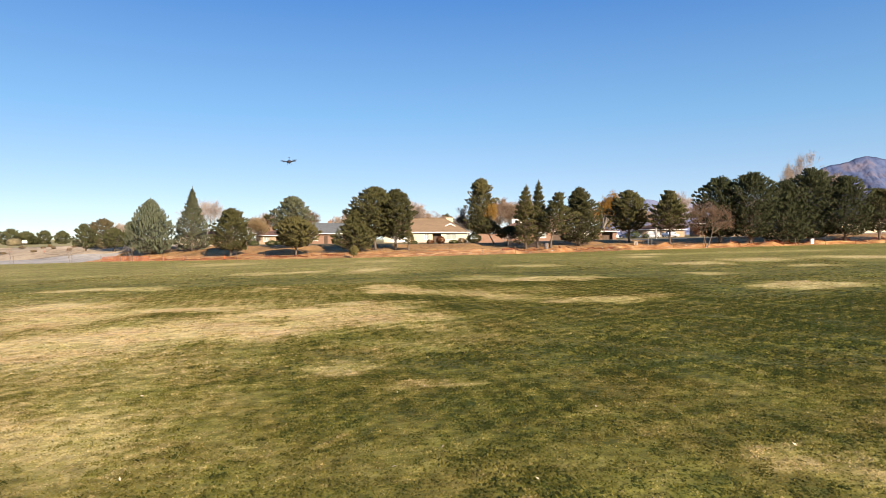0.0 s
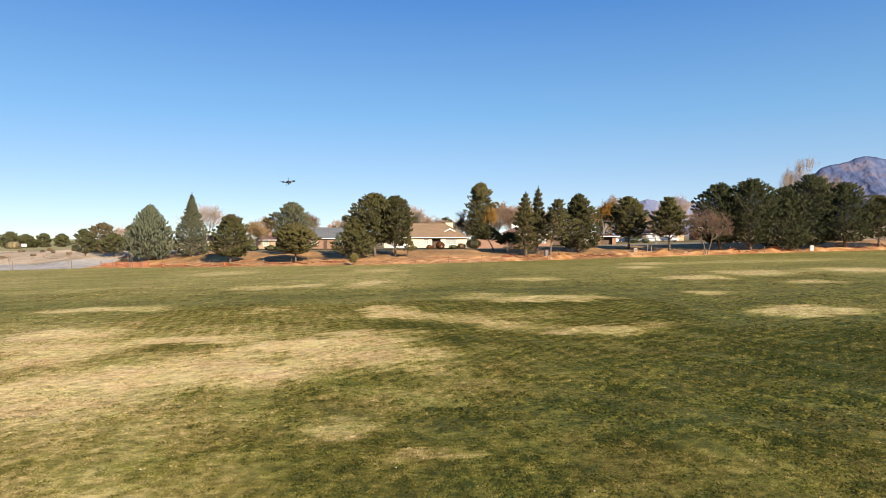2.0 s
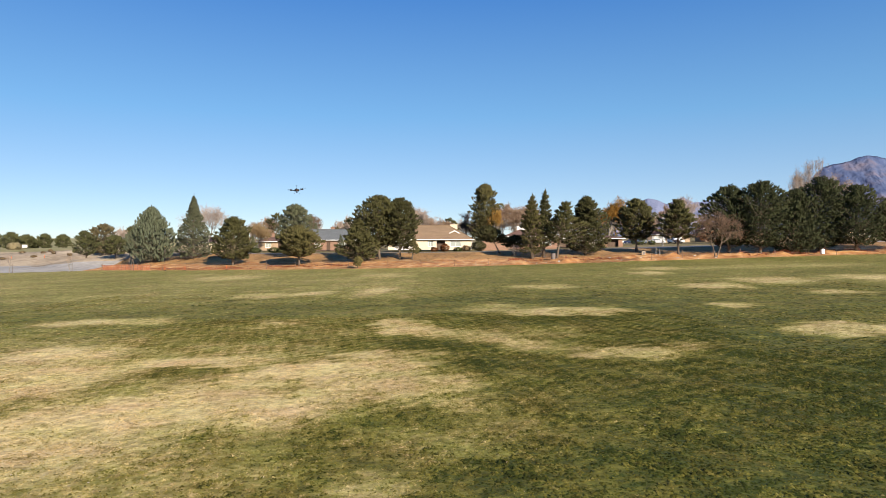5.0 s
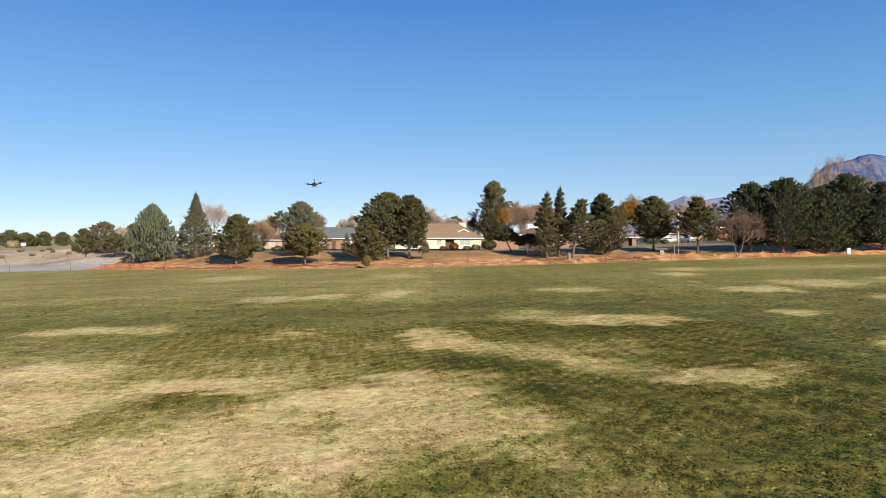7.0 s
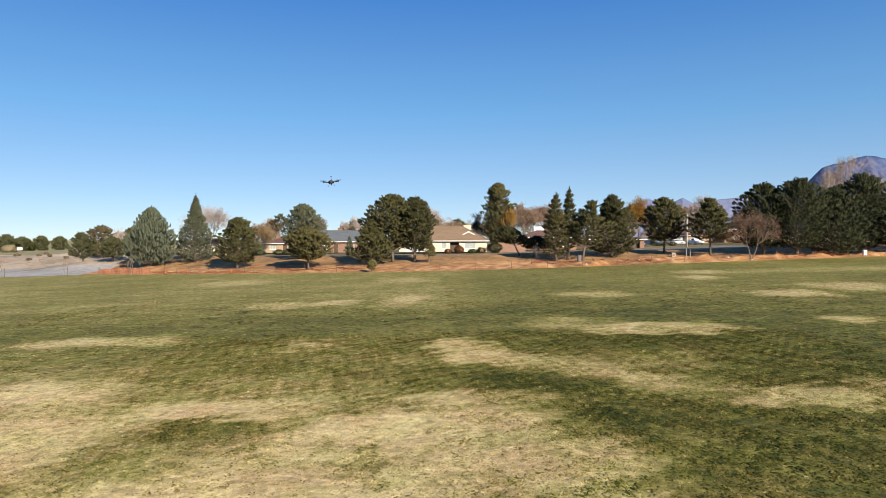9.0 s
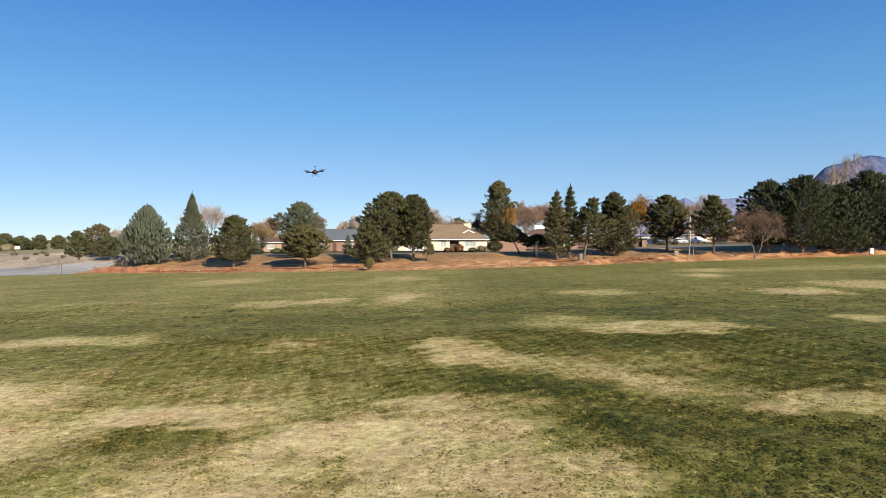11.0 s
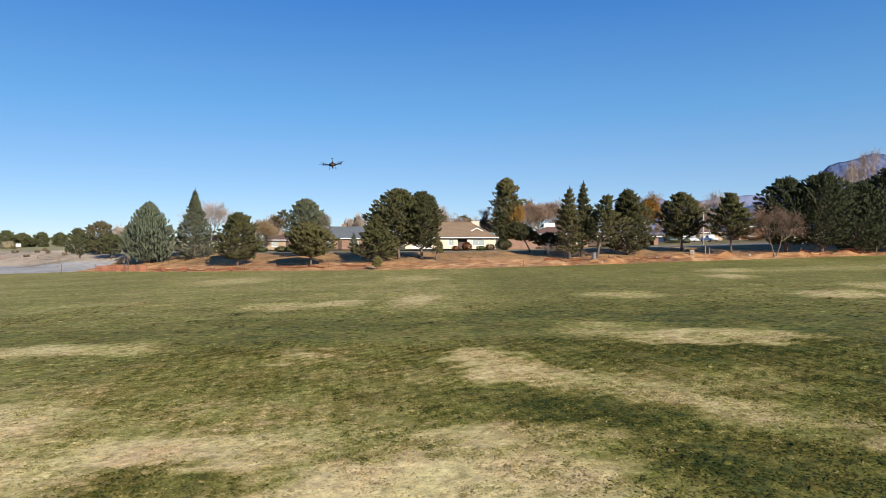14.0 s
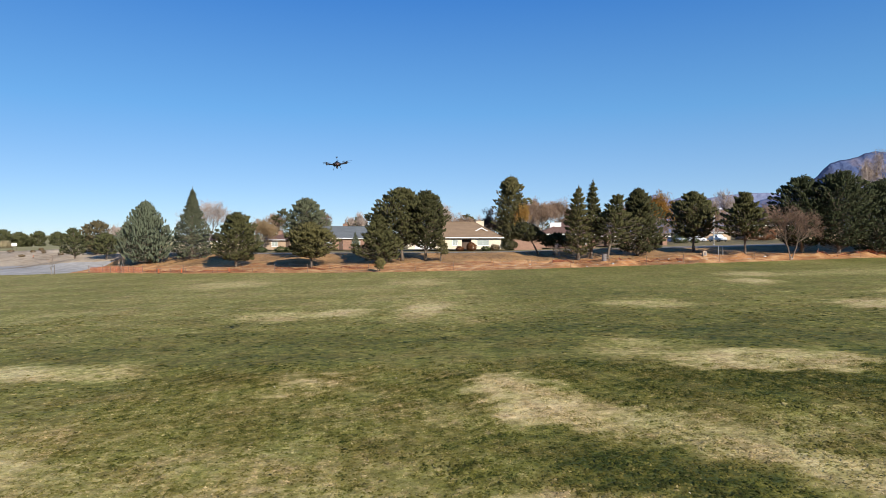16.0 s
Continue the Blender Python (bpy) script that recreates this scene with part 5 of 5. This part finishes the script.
part("drum", Geo().lathe([(0.30, 0), (0.36, 0.03), (0.36, 0.34), (0.385, 0.36), (0.36, 0.38), (0.36, 0.68), (0.385, 0.70), (0.36, 0.72), (0.36, 1.02), (0.375, 1.05), (0.33, 1.05), (0.33, 0.98)], 20), "barrel", ba, smooth=False)
part("rim", Geo().lathe([(0.34, 1.03), (0.395, 1.03), (0.395, 1.07), (0.34, 1.07)], 20), "rust_post", ba)
sg = thing("sign_board", -149.9, 214.0, ground_z(-149.9, 214), "blank white board on two posts", "sign")
sz = 1.35 - ground_z(-149.9, 214)
part("board", Geo().box(0, 0, sz, 1.75, 0.06, 0.95), "white", sg)
for s in (-1, 1):
    part("post", Geo().box(s * 0.7, 0.07, -0.1, 0.09, 0.07, sz + 0.9), "bark", sg)


# ---- wire fence, orange netting, marker posts ----
def fence():
    root = thing("wire_fence", 0, 0, 0, "thin steel post and wire fence along the field", "fence")
    shared = mesh_of("fence_post", Geo().tube([(0, 0, -0.2), (0, 0, 1.25)], [0.035, 0.032], 5).box(0, 0, 1.25, 0.05, 0.05, 0.03), "rust_post")
    xs = list(np.arange(-74, 92, 5.6))
    pts = []
    rng = random.Random(5)
    for px_ in xs:
        py_ = float(field_edge(px_)) + 0.8
        p = Vector((px_, py_, ground_z(px_, py_)))
        pts.append(p)
        o = new("fence_post", shared)
        o.parent = root
        o.matrix_world = pose(*p, rng.uniform(-3, 3), rng.uniform(-3, 3), 0)
    for hgt in (0.25, 0.7, 1.15):
        run = []
        for p, q in zip(pts, pts[1:]):
            run += [p + Vector((0, 0, hgt)), (p + q) / 2 + Vector((0, 0, hgt - 0.05))]
        g = Geo().tube(run, [0.007] * len(run), 3)
        part("wire", g, "steel", root)


fence()


def netting(x0, x1, off, h, label, flop=0.0, seed=1, mat="net"):
    """Plastic safety netting: woven strands hung between posts; flop: how far it has sunk to the ground."""
    rng = np.random.RandomState(seed)
    root = thing("safety_netting", 0, 0, 0, label, "netting", "orange safety netting")
    n = int((x1 - x0) / 0.45)
    cols = []
    for i in range(n + 1):
        px_ = x0 + (x1 - x0) * i / n
        py_ = float(field_edge(px_)) + off + 0.15 * math.sin(i * 0.9 + seed)
        z = ground_z(px_, py_)
        sag = h * (1 - flop * (0.5 + 0.5 * math.sin(i * 0.37 + seed) * math.cos(i * 0.13))) * (1 - 0.06 * abs(math.sin(i * 0.22)))
        cols.append((px_, py_, z, max(0.12, sag)))
    g = Geo()
    rows_n = 9
    for k in range(rows_n):
        for a, b in zip(cols, cols[1:]):
            ua, ub_ = k / rows_n, (k + 0.62) / rows_n
            f = lambda c, u: (c[0], c[1] + flop * 0.7 * (1 - u) * 1.0 + 0.03 * math.sin(9 * u), c[2] + 0.03 + c[3] * u)
            g.add([f(a, ua), f(b, ua), f(b, ub_), f(a, ub_)], [(0, 1, 2, 3)])
    tagged(part("net_sheet", g, mat, root), kind="stuff")
    v = Geo()
    for i, c in enumerate(cols):
        v.box(c[0], c[1] - 0.01 + flop * 0.3, c[2] + 0.03, 0.05, 0.01, c[3])
    tagged(part("net_edge", v, mat, root), kind="stuff")
    stake = mesh_of("stake", Geo().tube([(0, 0, -0.15), (0, 0, h + 0.15)], [0.03, 0.028], 5), "rust_post")
    for c in cols[::7]:
        o = new("stake", stake)
        o.parent = root
        o.matrix_world = pose(c[0], c[1] - 0.06, c[2], rng.uniform(-5, 5), rng.uniform(-5, 5), 0)


netting(-74, -61, 1.1, 1.15, "upright orange plastic safety netting on stakes", 0.15, 1)
netting(-61, -38, 1.2, 0.55, "faded sagging orange safety netting on stakes", 0.75, 2)
netting(-36, -20, 4.5, 0.5, "collapsed red netting lying on the clay, coloured darker for shade", 0.9, 3, "net_shaded")
netting(8, 14, 6.5, 0.45, "collapsed red netting by a pine, coloured darker for shade", 0.8, 4, "net_shaded")
netting(18, 28, 5.0, 0.6, "collapsed red netting on dug clay, coloured darker for shade", 0.85, 5, "net_shaded")
netting(50, 88, 4.4, 0.5, "sagging red netting under the grove, coloured darker for shade", 0.75, 6, "net_shaded")


def marker(x, y, h=0.82):
    root = thing("marker_post", x, y, ground_z(x, y) - 0.02, "bright orange plastic marker post", "marker post", "orange marker posts")
    part("tube", Geo().lathe([(0.075, 0.06), (0.07, h - 0.1), (0.05, h - 0.03), (0.02, h)], 10), "orange", root, smooth=True)
    part("foot", Geo().lathe([(0.22, 0), (0.22, 0.04), (0.10, 0.08)], 8), "tyre", root)
    part("band", Geo().lathe([(0.079, h * 0.7), (0.078, h * 0.8)], 10), "net", root)


for mx, my in ((-56.2, 119.4), (-51.7, 118.0), (-138.0, 191.0), (-127.0, 190.0), (-68.6, 128.5), (-43.0, 115.9)):
    marker(mx, my)


def sapling(x, y, h, seed):
    bare_tree("sapling", x, y, h, 0.9, "thin staked leafless sapling on the lawn", seed, "brown_twig", levels=4, split=3, clear=0.35, thick=0.009, group="saplings", twig_w=0.02)
    st = thing("tree_stake", x + 0.55, y + 0.1, ground_z(x + 0.55, y) - 0.1, "pale wooden tree stake", "stake", "tree stakes")
    part("pole", Geo().tube([(0, 0, 0), (0.02, 0, 1.9)], [0.045, 0.04], 6), "bark", st)
    part("tie", Geo().tube([(0, 0, 1.6), (-0.5, -0.1, 1.62)], [0.015, 0.015], 4), "tyre", st)


sapling(-76.8, 122.6, 3.9, 80)
sapling(-90.2, 124.6, 4.0, 81)
sapling(-64.0, 121.6, 3.2, 82)


def weeds():
    """Dry bunch grass and weeds standing on the bank and along the fence."""
    rng = np.random.RandomState(31)
    n = 9000
    x = rng.uniform(-72, 92, n)
    d = np.where(rng.uniform(0, 1, n) < 0.05, rng.uniform(0.1, 0.8, n), rng.uniform(7.5, 25, n))
    y = field_edge(x) + d
    ok = (waves(x, y, 0.7, 61) + 0.6 * waves(x, y, 0.25, 62) > -0.1) | (d < 1)
    x, y = x[ok], y[ok]
    c = np.stack([x, y, land(x, y)], 1)
    o = np.tile([0, 0, 1.0], (len(x), 1))
    me = spray_mesh("weeds", tufts(rng, c, o, 0.14, 6, flat=0.75), "weed")
    tagged(new("weeds", me), "dry tan bunch grass on the bank", "dry grass", kind="stuff")


weeds()

# broken concrete and clods left on the clay strip
rng_r = random.Random(9)
rub = Geo()
for i in range(36):
    rx_ = rng_r.uniform(6, 46) if i % 3 else rng_r.uniform(-70, 80)
    ry_ = float(field_edge(rx_)) + rng_r.uniform(1.2, 6.5)
    s = rng_r.uniform(0.10, 0.34)
    rub.box(0, 0, -0.05, s * rng_r.uniform(0.8, 2.2), s, s * rng_r.uniform(0.3, 0.7), pose(rx_, ry_, ground_z(rx_, ry_), rng_r.uniform(-20, 20), rng_r.uniform(-20, 20), rng_r.uniform(0, 180)), taper=rng_r.uniform(0.5, 0.9))
tagged(part("rubble", rub, "concrete"), "pale broken concrete pieces scattered on orange clay", "rubble", kind="stuff")


# ---- the hovering drone ----
def drone(x, y, z, turn):
    root = thing("drone", x, y, z, "black six-armed drone hovering above the field", "drone", turn=turn)
    root.matrix_world = pose(x, y, z, 0, -5, turn)
    part("body", Geo().lathe([(0.05, -0.07), (0.13, -0.05), (0.16, 0.0), (0.14, 0.045), (0.07, 0.085), (0.02, 0.095)], 18), "plastic_dark", root, smooth=True)
    part("top_plate", Geo().lathe([(0.19, -0.012), (0.19, 0.0)], 6), "carbon", root)
    mast = part("mast", Geo().tube([(0.02, 0, 0.08), (0.02, 0, 0.25)], [0.008, 0.007], 6), "carbon", root)
    part("antenna_puck", Geo().lathe([(0.035, 0.25), (0.04, 0.262), (0.03, 0.28), (0.01, 0.285)], 14, (0.02, 0, 0)), "plastic_dark", mast)
    for i in range(6):
        a = radians(30 + 60 * i)
        c, s = math.cos(a), math.sin(a)
        arm = part("arm", Geo().tube([(0.12 * c, 0.12 * s, 0.0), (0.30 * c, 0.30 * s, 0.02), (0.42 * c, 0.42 * s, 0.035)], [0.017, 0.015, 0.014], 8), "carbon", root)
        part("motor", Geo().lathe([(0.026, 0.015), (0.03, 0.03), (0.03, 0.06), (0.024, 0.07), (0.008, 0.085)], 12, (0.42 * c, 0.42 * s, 0)), "plastic_dark", arm)
        pr = Geo()
        b0 = 0.5 + i * 1.1
        for k in (0, math.pi):
            m = pose(0.42 * c, 0.42 * s, 0.078, 0, 0, math.degrees(b0 + k))
            st = []
            for rr, w, tw in ((0.012, 0.012, 0.004), (0.05, 0.022, 0.006), (0.12, 0.020, 0.004), (0.185, 0.011, 0.002)):
                st += [m @ Vector((rr, -w, -tw)), m @ Vector((rr, w, tw)), m @ Vector((rr, w, tw + 0.003)), m @ Vector((rr, -w, -tw + 0.003))]
            pr.add(st, [(j * 4 + q, j * 4 + (q + 1) % 4, (j + 1) * 4 + (q + 1) % 4, (j + 1) * 4 + q) for j in range(3) for q in range(4)] + [(0, 1, 2, 3), (15, 14, 13, 12)])
        part("propeller", pr, "carbon", arm)
    for s in (-1, 1):
        leg = part("landing_leg", Geo().tube([(s * 0.08, 0, -0.04), (s * 0.115, 0, -0.11), (s * 0.14, 0, -0.19)], [0.009, 0.008, 0.007], 6), "carbon", root)
        part("skid", Geo().tube([(s * 0.14, -0.13, -0.19), (s * 0.14, 0.13, -0.19)], [0.010, 0.010], 6), "carbon", leg)
    gim = part("gimbal", Geo().box(0, 0, -0.10, 0.06, 0.06, 0.05), "plastic_dark", root)
    part("camera_ball", Geo().lathe([(0.012, -0.155), (0.034, -0.145), (0.042, -0.125), (0.034, -0.105), (0.012, -0.097)], 14), "plastic_dark", gim, smooth=True)
    part("battery", Geo().box(0, -0.13, -0.045, 0.09, 0.10, 0.075, taper=0.85), "battery_red", root, "dark red battery pack")
    part("status_lamp", Geo().lathe([(0.008, 0), (0.01, 0.008), (0.004, 0.014)], 8, (0, -0.15, -0.02)), "red_lens", root)


M["battery_red"] = material("dark_red_plastic", [(0.09, 0.025, 0.02), (0.14, 0.04, 0.03)], scale=9, rough=0.5)
drone(-8.65, 36.9, 7.56, 14)


# ---- turf near the camera's way ----
def turf():
    """Small tufts of blades, each with its own share of green and straw, denser where the camera comes near."""
    rng = np.random.RandomState(11)
    out, dry, facing = [], [], []
    for y0, y1, reach, dens, hgt, rad, k in ((2.6, 10.5, 40, 880, 0.021, 0.026, 3), (8.5, 25, 40, 235, 0.028, 0.048, 3), (22, 40, 16, 215, 0.028, 0.048, 3), (18, 40, 40, 30, 0.024, 0.09, 3), (34, 70, 34, 13, 0.020, 0.15, 3)):
        half = min(3.5 + 0.70 * (y1 + 4), reach)
        n = int((y1 - y0) * 2 * half * dens)
        x, y = rng.uniform(-half, half, n), rng.uniform(y0, y1, n)
        # thin out towards both ends, so that no row shows
        keep = rng.uniform(0, 1, n) < np.minimum(1, (5 if y1 < 60 else 2) * np.minimum((y - y0) / (y1 - y0) + (0.5 if y0 < 3 else 0.02), (y1 - y) / (y1 - y0)))
        if reach > 20:
            keep &= np.abs(x - 1.5) < 1.0 + 0.70 * (y + 4)
        else:
            x = x - 1.5
            keep &= rng.uniform(0, 1, n) < 4 * (1 - np.abs(x + 1.5) / reach)
        x, y = x[keep], y[keep]
        n = len(x)
        thick = 1.0 + 0.32 * waves(x, y, 2.4, 51) + 0.22 * waves(x, y, 7.0, 52)
        d = dryness(x, y)
        size = np.clip(thick, 0.45, 1.6) * rng.uniform(0.65, 1.3, n) * np.clip(1.15 - 0.35 * d, 0.75, 1.15)
        tone = d + rng.normal(size=n) * 0.10 + 0.20 * waves(x, y, 5.5, 53) + 0.20 * waves(x, y, 13.0, 54) - 0.14 * (thick - 1)
        c = np.stack([x, y, land(x, y) - 0.006], 1)
        a = rng.uniform(0, math.tau, (n, 1)) + np.arange(k)[None, :] * math.tau / k + rng.normal(size=(n, k)) * 0.25
        way = np.stack([np.cos(a), np.sin(a), 0 * a], 2)
        rim = c[:, None, :] + way * ((size * rad)[:, None] * rng.uniform(0.55, 1.35, (n, k)))[:, :, None]
        top = c + rng.normal(size=(n, 3)) * (size * rad * 0.35)[:, None] * np.array([1, 1, 0])
        top[:, 2] += size * hgt * rng.uniform(0.7, 1.3, n)
        out.append(np.stack([rim, np.roll(rim, -1, 1), np.repeat(top[:, None, :], k, 1)], 2).reshape(-1, 3))
        tilt = way * 0.42 + np.array([0, 0, 1.0])
        apex = np.repeat((np.array([0, 0, 1.0]) + rng.normal(size=(n, 3)) * 0.22)[:, None, :], k, 1)
        nr = np.stack([tilt, np.roll(tilt, -1, 1), apex], 2).reshape(-1, 3)
        facing.append(nr / np.linalg.norm(nr, axis=1)[:, None])
        dry.append(np.repeat(tone, k * 3))
    me = spray_mesh("grass", (np.concatenate(out), np.concatenate(facing)), "blade")
    at = me.attributes.new("dry", "FLOAT", "POINT")
    at.data.foreach_set("value", np.concatenate(dry).astype(np.float32))
    tagged(new("grass", me), "short mown grass tufts, green and straw-coloured", "grass", kind="stuff")


turf()


def litter():
    rng = np.random.RandomState(12)
    n = 150
    y = rng.uniform(3.5, 40, n)
    x = rng.uniform(-1, 1, n) * (4 + 0.6 * y)
    g = Geo()
    for px_, py_ in zip(x, y):
        m = pose(px_, py_, ground_z(px_, py_) + 0.05, rng.uniform(-35, 35), rng.uniform(-35, 35), rng.uniform(0, 360))
        s = rng.uniform(0.012, 0.034)
        g.add([m @ Vector(q) for q in ((-s, 0, 0), (-0.3 * s, -0.6 * s, 0.01), (s, 0, 0.02), (-0.3 * s, 0.6 * s, 0.01))], [(0, 1, 2), (0, 2, 3)])
    tagged(part("fallen_leaves", g, "leaf_litter"), "pale curled leaves scattered on the grass", "leaf litter", kind="stuff")


M["leaf_litter"] = material("dry_fallen_leaves", [(0.42, 0.30, 0.18), (0.62, 0.53, 0.40)], scale=3, island=0.25)
litter()
